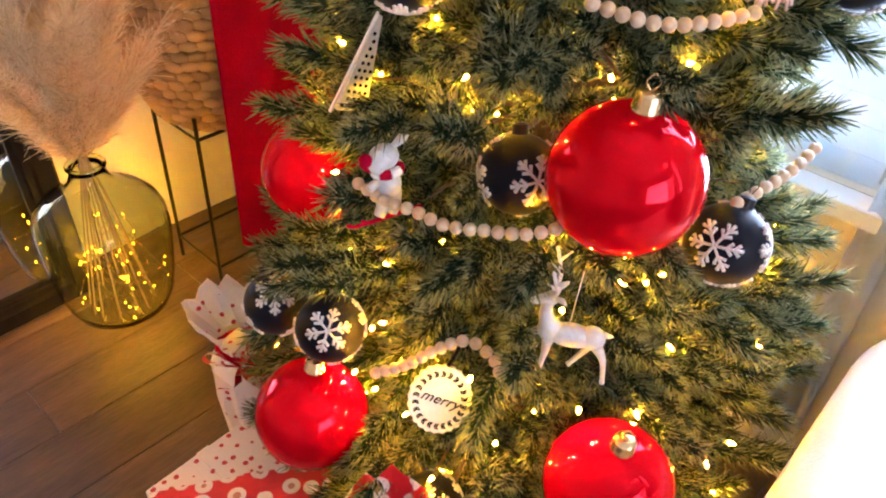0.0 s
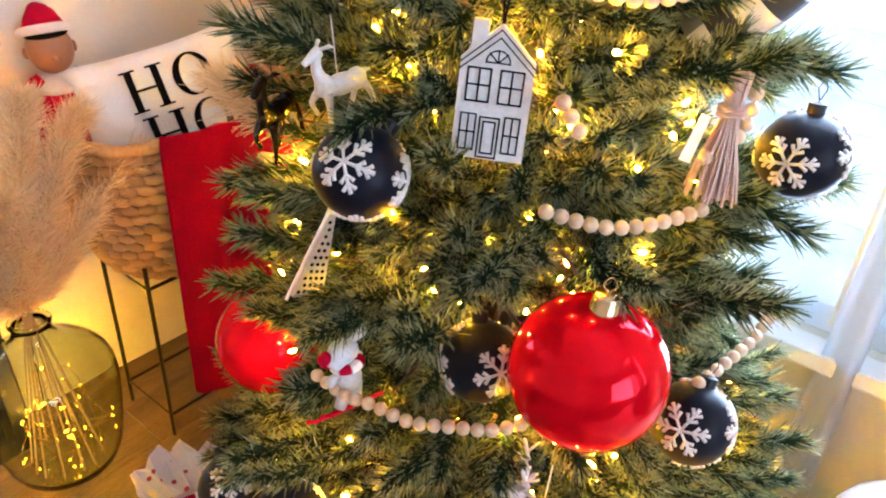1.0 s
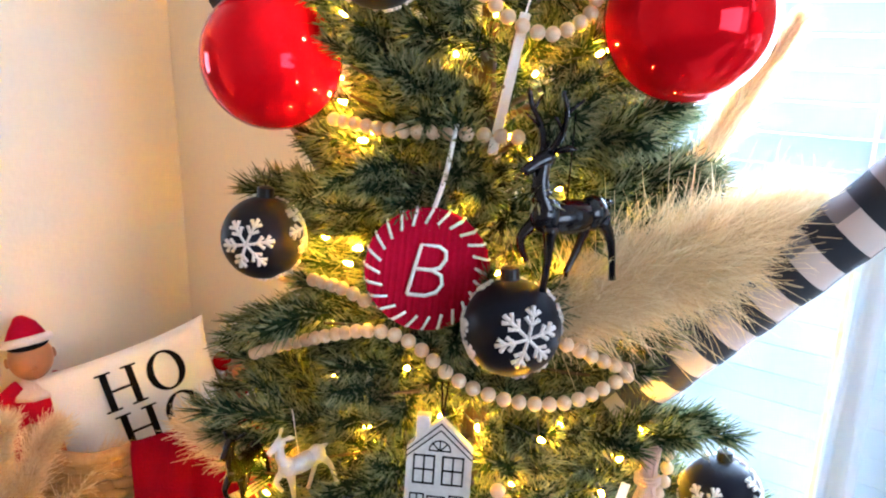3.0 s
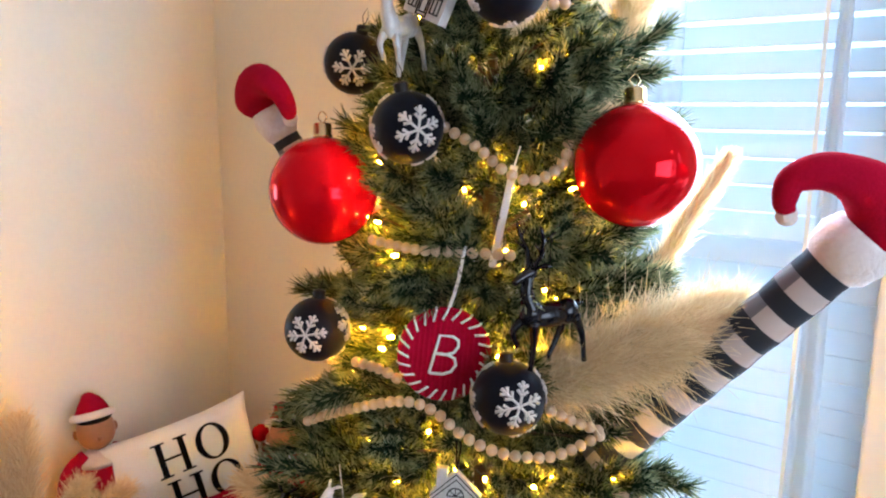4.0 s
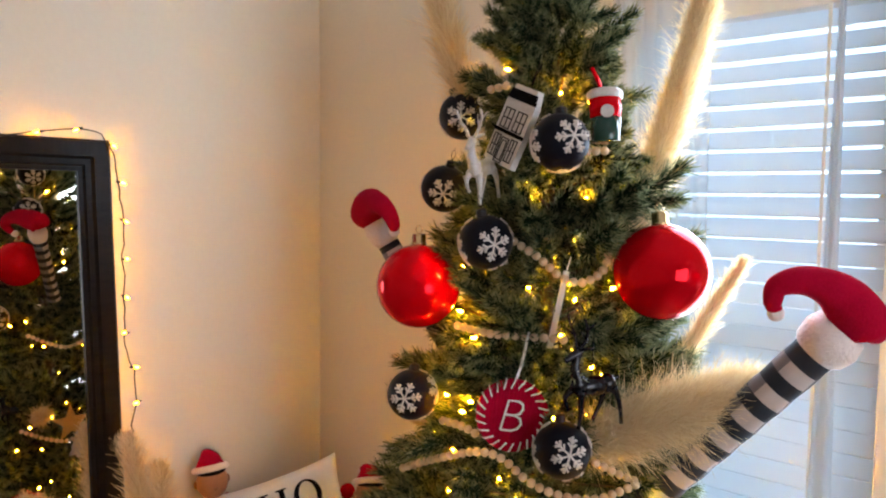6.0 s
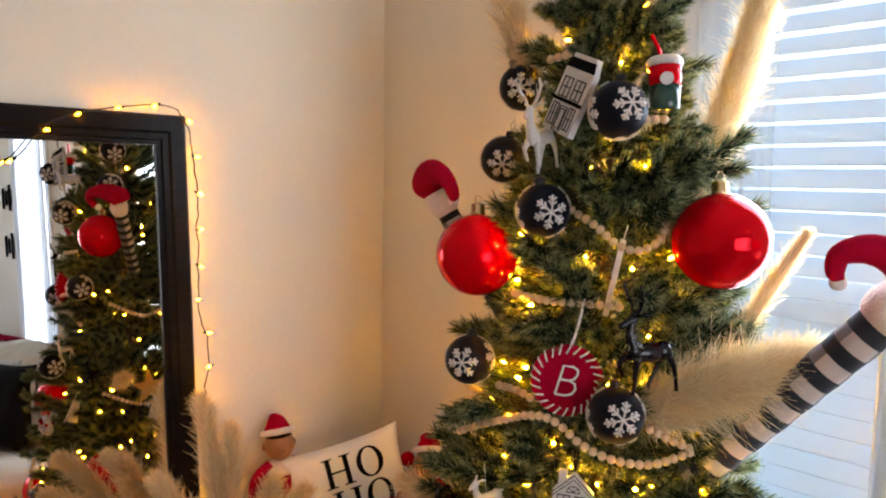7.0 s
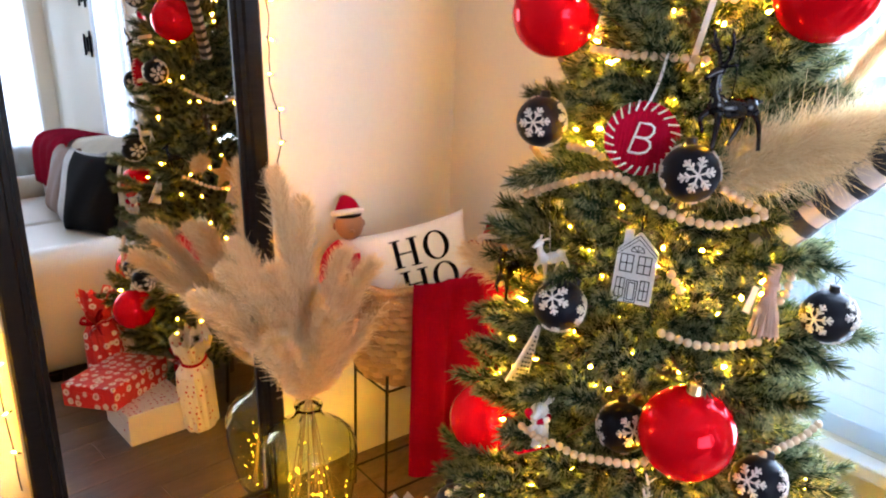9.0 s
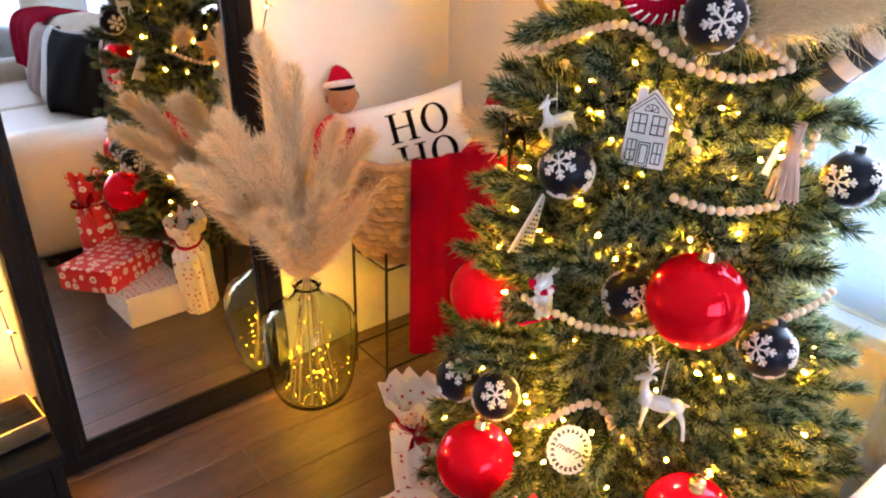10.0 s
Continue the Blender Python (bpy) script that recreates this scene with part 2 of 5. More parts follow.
tagged(new("ceiling", mesh_of(boxed(WEST - 0.12, SOUTH - 0.12, CEIL, EAST + 0.12, NORTH + 0.12, CEIL + 0.1), CEILING)), "plain white ceiling", "ceiling", kind="structure")


def window(name, along, a0, a1, z0, z1, at, out, label, slats=True):
    """Frame, sill, pane and blind of a window in an opening; out: +1 when the outside lies at larger coordinates."""
    w = thing(name, Matrix(), label, "window", kind="structure")

    def put(pname, mat_, u0, v0, u1, v1, d0, d1, bevel=0.0, lab=""):
        lo, hi = at + out * d0, at + out * d1
        bm = boxed(u0, min(lo, hi), v0, u1, max(lo, hi), v1, bevel) if along == "x" else boxed(min(lo, hi), u0, v0, max(lo, hi), u1, v1, bevel)
        return part(pname, bm, mat_, w, lab)

    c = 0.045
    put("frame", TRIM, a0 - c, z0 - 0.02, a0 - 0.001, z1 + c, -0.018, -0.002, 0.004)
    put("frame", TRIM, a1 + 0.001, z0 - 0.02, a1 + c, z1 + c, -0.018, -0.002, 0.004)
    put("frame", TRIM, a0 - 0.001, z1 + 0.001, a1 + 0.001, z1 + c, -0.018, -0.002, 0.004)
    put("sill", TRIM, a0 - c, z0 - 0.03, a1 + c, z0 - 0.001, -0.05, 0.10, 0.005)
    for u0, v0, u1, v1 in ((a0, z0, a0 + 0.03, z1), (a1 - 0.03, z0, a1, z1), (a0 + 0.03, z1 - 0.03, a1 - 0.03, z1), (a0 + 0.03, z0, a1 - 0.03, z0 + 0.03), (a0 + 0.03, (z0 + z1) / 2 - 0.015, a1 - 0.03, (z0 + z1) / 2 + 0.015)):
        put("sash", TRIM, u0, v0, u1, v1, 0.075, 0.105, 0.003)
    pane = put("pane", PANE, a0 + 0.03, z0 + 0.03, a1 - 0.03, z1 - 0.03, 0.088, 0.092)
    pane.visible_shadow = False
    if slats:
        put("valance", TRIM, a0 + 0.004, z1 - 0.07, a1 - 0.004, z1 - 0.004, 0.008, 0.06, 0.004, "white blind headrail")
        sb = boxed(a0 + 0.006, -0.024, -0.0014, a1 - 0.006, 0.024, 0.0014)
        if along == "y":
            bmesh.ops.rotate(sb, verts=sb.verts, cent=(0, 0, 0), matrix=Matrix.Rotation(radians(90), 3, "Z"))
        me = mesh_of(sb, SLAT)
        z = z1 - 0.09
        while z > z0 + 0.02:
            tilt = 50 + random.uniform(-2, 2)
            part("slat", me, None, w, m=pose(0, at + out * 0.034, z, tilt) if along == "x" else pose(at + out * 0.034, 0, z, 0, tilt))
            z -= 0.043
        for f in (0.22, 0.78):
            u = a0 + (a1 - a0) * f
            put("ladder_cord", TRIM, u - 0.003, z0 + 0.02, u + 0.003, z1 - 0.07, 0.004, 0.0065)
    return w


window("window_1", "x", *W1, NORTH, 1, "bright window with half-open white slatted blinds behind the tree")
window("window_2", "x", *W2, NORTH, 1, "narrow bright window past the sofa", False)
window("window_3", "y", *W3, EAST, 1, "wide bright window with white blinds", True)


def curtain(a0, a1, y, z0, z1, folds, label, along="x", flared=0.10, cloth=None):
    bm = bmesh.new()
    n = folds * 10
    rows = []
    for j in range(13):
        v = j / 12
        rows.append([])
        for i in range(n + 1):
            u = i / n
            amp = (0.006 + 0.004 * v) * (1 + 0.3 * math.sin(u * 9))
            flare = (u - 0.5) * flared * v * (a1 - a0)
            p = (a0 + (a1 - a0) * u + flare, y + amp * math.sin(u * folds * 2 * math.pi + 0.4 * math.sin(v * 3)), z1 + (z0 - z1) * v)
            rows[-1].append(bm.verts.new(p if along == "x" else (p[1], p[0], p[2])))
    for a, b in zip(rows, rows[1:]):
        for i in range(n):
            bm.faces.new((a[i], a[i + 1], b[i + 1], b[i]))
    bmesh.ops.solidify(bm, geom=bm.faces[:], thickness=0.0012)
    return tagged(new("curtain", mesh_of(bm, cloth or SHEER, True)), label, "curtain", "sheer curtains")


curtain(-0.090, -0.084, NORTH - 0.05, 0.09, 2.1, 1, "narrow white curtain edge widening towards the floor before the blinds", flared=10.5)
curtain(-0.52, -0.31, NORTH - 0.055, 0.09, 2.16, 5, "see-through white voile curtain over the side of the blinds", cloth=VOILE)
curtain(1.12, 1.60, NORTH - 0.055, 0.06, 2.2, 6, "sheer white curtain over the narrow window")
curtain(0.45, 0.95, EAST - 0.07, 0.06, 2.2, 6, "sheer white curtain at the bright window", "y")

# outside, a pale backdrop beyond the panes
bm = bmesh.new()
box(bm, -6, 5.0, -1, 9, 5.02, 5)
tagged(new("backdrop", mesh_of(bm, glow("pale_outdoors", (0.60, 0.83, 1.0), 3.7))), "pale overcast outdoors beyond the window", "backdrop", kind="structure")
bm = bmesh.new()
box(bm, 6.0, -6, -1, 6.02, 4.8, 5)
tagged(new("backdrop", mesh_of(bm, bpy.data.materials["pale_outdoors"])), "pale overcast outdoors beyond the window", "backdrop", kind="structure")

floor = tagged(new("floor", mesh_of(boxed(WEST - 0.12, SOUTH - 0.12, -0.1, EAST + 0.12, NORTH + 0.12, -0.006), SUBFLOOR)), "dark brown wood plank floor", "floor", kind="structure")

# ---- the leaning mirror ----
MIRROR = pose(-1.440, 0.118, 0.0, 0, 0, 2.2) @ pose(0, 0, 0, 0, -2.6, 0)
mirror = thing("floor_mirror", MIRROR, "tall black-framed floor mirror leaning against the wall", "mirror")
MW, MH, FW = 0.655, 1.722, 0.074


def rail(length, w):
    """A moulded rail along z: outer bead, flat, stepped inner bead. x is its depth towards the room."""
    bm = bmesh.new()
    prof = [(-0.02, 0), (0.016, 0), (0.022, 0.006), (0.022, w * 0.55), (0.014, w * 0.62), (0.014, w * 0.80), (0.007, w * 0.84), (0.007, w), (-0.02, w)]
    lo = [bm.verts.new((x, y, y)) for x, y in prof]
    hi = [bm.verts.new((x, y, length - y)) for x, y in prof]
    for i in range(len(prof)):
        k = (i + 1) % len(prof)
        bm.faces.new((lo[i], lo[k], hi[k], hi[i]))
    bm.faces.new(lo[::-1])
    bm.faces.new(hi)
    bmesh.ops.recalc_face_normals(bm, faces=bm.faces)
    return bm


part("stile", rail(MH, FW), BLACKWOOD, mirror, m=pose(0, -MW / 2, 0))
part("stile", rail(MH, FW), BLACKWOOD, mirror, m=pose(0, MW / 2, MH, 180, 0, 0))
part("rail", rail(MW, FW), BLACKWOOD, mirror, m=pose(0, MW / 2, 0, 90, 0, 0))
part("rail", rail(MW, FW), BLACKWOOD, mirror, m=pose(0, -MW / 2, MH, -90, 0, 0))
part("glass", boxed(-0.008, -MW / 2 + FW - 0.01, FW - 0.01, 0.002, MW / 2 - FW + 0.01, MH - FW + 0.01), SILVER, mirror, "silvered mirror glass")

# ---- the tree ----
AX, AY = -0.47, 0.75
LEVELS = [(0.20, 0.40), (0.45, 0.365), (0.70, 0.31), (0.90, 0.255), (1.15, 0.225), (1.33, 0.185), (1.45, 0.175), (1.72, 0.11), (1.85, 0.06), (1.94, 0.02)]


def spread_at(z):
    return float(np.interp(z, [a for a, _ in LEVELS], [b for _, b in LEVELS]))


BLACKS = [(-0.318, 0.562, 1.226), (-0.597, 0.533, 1.263), (-0.465, 0.472, 0.987), (-0.176, 0.782, 0.998), (-0.173, 0.649, 0.745), (-0.363, 0.541, 0.786),
          (-0.612, 0.397, 0.534), (-0.511, 0.402, 0.556), (-0.335, 0.565, 1.679), (-0.630, 0.647, 1.612), (-0.611, 0.673, 1.743), (-0.458, 0.551, 1.528), (-0.336, 0.404, 0.367)]
REDS = [(-0.255, 0.556, 0.826), (-0.526, 0.376, 0.407), (-0.169, 0.518, 0.470), (-0.703, 0.544, 0.631), (-0.646, 0.598, 1.438), (-0.247, 0.726, 1.485)]
# wooden bead garlands: where they hang
SWAGS = [
    [(-0.609, 0.524, 1.134), (-0.548, 0.522, 1.163), (-0.448, 0.519, 1.203), (-0.403, 0.528, 1.201), (-0.366, 0.537, 1.177), (-0.335, 0.549, 1.163), (-0.304, 0.571, 1.154), (-0.274, 0.605, 1.152), (-0.245, 0.664, 1.165)],
    [(-0.525, 0.531, 1.233), (-0.478, 0.525, 1.235), (-0.440, 0.525, 1.226)],
    [(-0.287, 0.608, 1.202), (-0.265, 0.633, 1.185), (-0.245, 0.665, 1.167)],
    [(-0.312, 0.538, 0.979), (-0.276, 0.568, 0.967), (-0.252, 0.598, 0.964), (-0.231, 0.633, 0.967), (-0.218, 0.663, 0.970)],
    [(-0.494, 0.437, 0.757), (-0.454, 0.436, 0.756), (-0.418, 0.441, 0.760), (-0.379, 0.450, 0.757), (-0.342, 0.466, 0.763), (-0.308, 0.484, 0.768), (-0.286, 0.503, 0.777)],
    [(-0.179, 0.659, 0.788), (-0.170, 0.697, 0.792), (-0.160, 0.744, 0.800), (-0.155, 0.790, 0.815)],
    [(-0.420, 0.392, 0.555), (-0.385, 0.406, 0.585), (-0.358, 0.421, 0.617), (-0.328, 0.439, 0.640), (-0.299, 0.449, 0.624), (-0.289, 0.450, 0.600)],
    [(-0.430, 0.587, 1.529), (-0.389, 0.595, 1.506), (-0.356, 0.606, 1.479), (-0.331, 0.628, 1.469), (-0.313, 0.661, 1.486), (-0.313, 0.678, 1.515)],
    [(-0.355, 0.650, 1.671), (-0.320, 0.690, 1.673)],
    [(-0.521, 0.560, 1.387), (-0.450, 0.554, 1.384), (-0.398, 0.568, 1.385), (-0.340, 0.600, 1.383)],
    [(-0.490, 0.600, 1.772), (-0.450, 0.605, 1.778)],
    [(-0.316, 0.548, 1.072), (-0.301, 0.558, 1.046)],
    [(-0.218, 0.722, 1.078), (-0.216, 0.702, 1.033), (-0.230, 0.649, 1.018)],
    [(-0.68, 0.60, 1.20), (-0.72, 0.70, 1.15), (-0.70, 0.80, 1.18)],
    [(-0.70, 0.55, 0.90), (-0.76, 0.66, 0.85), (-0.77, 0.78, 0.89)],
]
FIGURES = [(-0.230, 0.680, 0.985), (-0.254, 0.508, 0.653), (-0.519, 0.500, 1.045), (-0.482, 0.565, 1.641), (-0.289, 0.592, 1.320), (-0.665, 0.545, 0.965), (-0.383, 0.550, 1.062), (-0.415, 0.563, 1.707), (-0.362, 0.440, 0.518), (-0.562, 0.508, 0.848), (-0.463, 0.450, 0.775), (-0.302, 0.636, 1.718), (-0.220, 0.668, 1.043), (-0.360, 0.615, 1.450), (-0.368, 0.620, 1.400), (-0.383, 0.550, 1.105), (-0.383, 0.550, 1.020), (-0.254, 0.508, 0.690), (-0.254, 0.508, 0.615)]
KEEP = [(Vector(p), 0.0425) for p in BLACKS] + [(Vector(p), 0.075) for p in REDS] + [(Vector(p), 0.039) for p in FIGURES] + [(Vector((-0.400, 0.549, 1.265)), 0.052), (Vector((-0.265, 0.680, 1.246)), 0.050), (Vector((-0.190, 0.750, 1.282)), 0.050), (Vector((-0.200, 0.758, 1.190)), 0.034), (Vector((-0.150, 0.767, 1.250)), 0.034)] + [(p, 0.013) for pts in SWAGS for p in smooth_path(pts, 3)]


def sprig_arrays(seed, length=0.085, count=225, needle=0.034, width=0.00098):
    """Vertices and quads of one needle tip along +z."""
    rg = np.random.RandomState(seed)
    t = np.sort(rg.rand(count)) ** 0.8
    base = np.stack([0.006 * np.sin(3 * t + seed), 0.006 * np.cos(2 * t + seed), t * length], 1)
    ang = rg.rand(count) * 2 * np.pi
    open_ = np.radians(rg.uniform(24, 74, count) * (1.05 - 0.42 * t))
    d = np.stack([np.cos(ang) * np.sin(open_), np.sin(ang) * np.sin(open_), np.cos(open_)], 1)
    ln = needle * rg.uniform(0.7, 1.15, count) * (1.05 - 0.25 * t)
    side = np.cross(d, rg.randn(count, 3))
    side /= np.linalg.norm(side, axis=1)[:, None]
    w = width * rg.uniform(0.8, 1.3, count)[:, None]
    bend = d * (ln * 0.55)[:, None] + np.array([0, 0, 1]) * (ln * 0.08)[:, None]
    tip = d * ln[:, None] + np.array([0, 0, 1]) * (ln * 0.10)[:, None]
    v = np.stack([base - side * w * 0.6, base + side * w * 0.6, base + bend + side * w, base + bend - side * w, base + tip + side * w * 0.25, base + tip - side * w * 0.25], 1).reshape(-1, 3)
    i = np.arange(count)[:, None] * 6
    q = np.concatenate([i + np.array([[0, 1, 2, 3]]), i + np.array([[3, 2, 4, 5]])], 0)
    return v, q


SPRIGS = [sprig_arrays(i) for i in range(12)]


def blocked(p, margin=0.008):
    """True where a tip would lie in an ornament or cover it from outside."""
    for c, r in KEEP:
        d = p - c
        if d.length > 0.2:
            continue
        if d.length < r + margin * 0.4:
            return True
        o = Vector((c.x - AX, c.y - AY, 0.0)).normalized()
        o2 = (Vector((0.12, -0.12, 1.3)) - c).normalized()
        shown = 0.84 if c.z > 0.7 or c.x > -0.6 else 0.45
        for o in (o, o2):
            along = d.dot(o)
            if 0 < along < 0.2 and (d - o * along).length < r * shown:
                return True
    return False


def quads_mesh(name, vs, qs, material, tip=None):
    v, q = np.concatenate(vs), np.concatenate(qs)
    me = bpy.data.meshes.new(name)
    me.vertices.add(len(v))
    me.vertices.foreach_set("co", v.astype(np.float32).ravel())
    me.loops.add(q.size)
    me.loops.foreach_set("vertex_index", q.astype(np.int32).ravel())
    me.polygons.add(len(q))
    me.polygons.foreach_set("loop_start", np.arange(0, q.size, 4, dtype=np.int32))
    me.update(calc_edges=True)
    me.materials.append(material)
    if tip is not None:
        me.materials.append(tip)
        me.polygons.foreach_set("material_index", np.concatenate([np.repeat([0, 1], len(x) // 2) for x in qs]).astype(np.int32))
    return me


def frame_along(d, roll):
    d = Vector(d).normalized()
    return d.to_track_quat("Z", "Y").to_matrix().to_4x4() @ Matrix.Rotation(roll, 4, "Z")


tree = thing("christmas_tree", pose(AX, AY, 0), "green artificial pine Christmas tree, densely decorated and lit", "christmas tree")
bm = bmesh.new()
tube(bm, [(0, 0, 0.02), (0, 0, 1.0), (0, 0, 1.9)], [0.02, 0.015, 0.004], 10)
part("trunk", bm, TWIG, tree)
for k in range(4):
    a = k * math.pi / 2 + 0.5
    bm = bmesh.new()
    tube(bm, [(0, 0, 0.10), (0.12 * math.cos(a), 0.12 * math.sin(a), 0.07), (0.27 * math.cos(a), 0.27 * math.sin(a), 0.008)], 0.008, 6)
    part("stand_leg", bm, BLACKMETAL, tree)

rnd = random.Random(5)
z, turn0 = 0.22, 0.0
while z < 1.90:
    R = spread_at(z)
    n = max(5, int(round(5 + 26 * R)))
    turn0 += 0.9
    for k in range(n):
        a = turn0 + 2 * math.pi * k / n + rnd.uniform(-0.15, 0.15)
        reach = R * rnd.uniform(0.80, 1.16)
        lift = np.interp(z, [0.2, 1.0, 1.6, 1.9], [0.12, 0.25, 0.5, 1.1]) + rnd.uniform(-0.12, 0.12)
        if math.sin(a) > 0.2:
            reach = min(reach, 0.29 / math.sin(a))
        o = Vector((math.cos(a), math.sin(a), 0))
        side = Vector((-o.y, o.x, 0))
        vs, qs, off = [], [], 0
        stems = bmesh.new()
        zr = z + rnd.uniform(-0.03, 0.03) - lift * reach * 0.5
        tube(stems, [(0, 0, zr), o * reach * 0.5 + Vector((0, 0, zr + lift * reach * 0.45)), o * reach * 0.93 + Vector((0, 0, zr + lift * reach * 0.9))], [0.004, 0.003, 0.0015], 5)
        count = int((8 + 27 * reach) * (0.55 if math.sin(a) > 0.5 else 1.0))
        for j in range(count):
            f = 0.30 + 0.70 * (j + rnd.random()) / count
            sgn = rnd.choice((-1, 1))
            sway = (1 - f) * 0.9 + 0.15
            p0 = o * reach * f * 0.86 + Vector((0, 0, zr + lift * reach * f * 0.9)) + side * sgn * rnd.uniform(0, 0.055) * (1.2 - 0.4 * f) * (1 + 2 * R)
            d = (o * rnd.uniform(0.6, 1.0) + side * sgn * rnd.uniform(0.1, 0.9) * sway + Vector((0, 0, rnd.uniform(-0.25, 0.6) + lift * 0.3))).normalized()
            s = rnd.uniform(0.7, 1.22) * (0.75 if z > 1.6 else 1.0)
            wp = p0 + Vector((AX, AY, 0))
            if any(blocked(wp + d * q * s) for q in (0.0, 0.05, 0.10, 0.13)):
                continue
            if (wp + d * 0.13 * s).y > NORTH - 0.04:
                continue
            m = Matrix.Translation(p0) @ frame_along(d, rnd.random() * 6.28) @ Matrix.Scale(s, 4)
            v, q = SPRIGS[rnd.randrange(12)]
            mm = np.array(m)
            vs.append(v @ mm[:3, :3].T + mm[:3, 3])
            qs.append(q + off)
            off += len(v)
        if not vs:
            stems.free()
            continue
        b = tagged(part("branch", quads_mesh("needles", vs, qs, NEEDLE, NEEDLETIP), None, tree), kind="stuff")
        part("twig", stems, TWIG, b)
    z += 0.062 + 0.02 * rnd.random()
# short inner growth round the trunk
vs, qs, off = [], [], 0
for j in range(300):
    a, zi = rnd.uniform(-2.7, 0.9), rnd.uniform(0.3, 1.62)
    R = spread_at(zi) * rnd.uniform(0.28, 0.62)
    o = Vector((math.cos(a), math.sin(a), 0))
    p0, d = o * R + Vector((0, 0, zi)), (o + Vector((rnd.uniform(-0.6, 0.6), rnd.uniform(-0.6, 0.6), rnd.uniform(-0.2, 0.8)))).normalized()
    wp = p0 + Vector((AX, AY, 0))
    if any((wp + d * q - c).length < r + 0.01 for q in (0.0, 0.05, 0.09) for c, r in KEEP):
        continue
    m = np.array(Matrix.Translation(p0) @ frame_along(d, a))
    v, q = SPRIGS[rnd.randrange(12)]
    vs.append(v @ m[:3, :3].T + m[:3, 3])
    qs.append(q + off)
    off += len(v)
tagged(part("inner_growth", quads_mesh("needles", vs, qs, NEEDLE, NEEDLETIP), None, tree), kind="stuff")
# leader at the top
vs, qs, off = [], [], 0
for j in range(22):
    a, f = rnd.random() * 6.28, rnd.random()
    d = Vector((math.cos(a) * (1 - 0.75 * f), math.sin(a) * (1 - 0.75 * f), 0.5 + f)).normalized()
    m = np.array(Matrix.Translation((0, 0, 1.72 + 0.11 * f)) @ frame_along(d, a) @ Matrix.Scale(0.72, 4))
    v, q = SPRIGS[rnd.randrange(12)]
    vs.append(v @ m[:3, :3].T + m[:3, 3])
    qs.append(q + off)
    off += len(v)
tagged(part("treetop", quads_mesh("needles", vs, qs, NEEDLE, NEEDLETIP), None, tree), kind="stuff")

# ---- glass balls ----


def snowflake(bm, R, centre, roll, size):
    """A raised six-armed snowflake on a ball of radius R round the direction centre."""
    c = Vector(centre).normalized()
    f = c.to_track_quat("Z", "Y").to_matrix() @ Matrix.Rotation(roll, 3, "Z")

    def on(x, y):
        d = Vector((x, y, math.sqrt(max(1 - x * x - y * y, 0.05))))
        return f @ d.normalized() * (R + 0.0007)

    def stroke(x0, y0, x1, y1, w):
        pts = [on(x0 + (x1 - x0) * k / 4, y0 + (y1 - y0) * k / 4) for k in range(5)]
        tube(bm, pts, [w * 0.9, w, w * 1.05, w * 1.25, w * 1.45], 6)

    for k in range(6):
        a = k * math.pi / 3
        ca, sa = math.cos(a), math.sin(a)

        def loc(u, v):
            return (u * ca - v * sa) * size, (u * sa + v * ca) * size

        stroke(*loc(0.0, 0), *loc(1.0, 0), 0.0015)
        for u, l in ((0.42, 0.30), (0.68, 0.28)):
            for sg in (-1, 1):
                stroke(*loc(u, 0), *loc(u + l * 0.75, sg * l * 0.75), 0.00145)


def black_ball(m, R=0.0425, roll=0.0):
    o = thing("ornament_ball", m, "matte navy black ball with raised white snowflakes hanging on the tree", "ornament", "black snowflake balls")
    bm = bmesh.new()
    ball(bm, (0, 0, 0), R, 40, 28)
    part("ball", bm, NAVY, o, smooth=True)
    for d, r in (((0, -1, 0), roll), ((-1, 0.3, -0.2), 0.7), ((0.95, 0.12, 0.35), 1.1), ((0.45, 0.35, -1), 0.3), ((-0.2, 0.6, 1), 0.5), ((0.3, 1, -0.1), 0.3)):
        bm = bmesh.new()
        snowflake(bm, R, d, r, 0.60)
        part("snowflake", bm, WHITEGLITTER, o, "white glitter paint", smooth=True)
    bm = bmesh.new()
    lathe(bm, [(0.0085, R - 0.002), (0.0085, R + 0.009), (0.004, R + 0.011)], 16)
    part("cap", bm, BLACKMETAL, o)
    bm = bmesh.new()
    tube(bm, [(0, 0, R + 0.010), (0.004, 0, R + 0.022), (0, 0, R + 0.034), (-0.004, 0, R + 0.022), (0, 0, R + 0.010)], 0.0006, 5)
    part("hook", bm, BLACKMETAL, o)
    return o


def red_ball(m, R=0.075):
    o = thing("ornament_ball", m, "large glossy red glass ball with a metal cap on the tree", "ornament", "large red balls")
    bm = bmesh.new()
    ball(bm, (0, 0, 0), R, 56, 40)
    part("ball", bm, REDGLASS, o, smooth=True)
    bm = bmesh.new()
    lathe(bm, [(0.013, R - 0.003), (0.0135, R + 0.002), (0.0125, R + 0.003), (0.0125, R + 0.016), (0.011, R + 0.018), (0.003, R + 0.019)], 24)
    part("cap", bm, GOLDCAP, o, "gold cap", smooth=True)
    bm = bmesh.new()
    tube(bm, smooth_path([(0, 0, R + 0.018), (0.006, 0, R + 0.026), (0, 0, R + 0.034), (-0.006, 0, R + 0.026), (0, 0, R + 0.018)], 4), 0.0008, 5)
    part("loop", bm, GOLDCAP, o)
    return o


VIEW = Vector((0.12, -0.12, 1.3))
first = None
rr = random.Random(11)
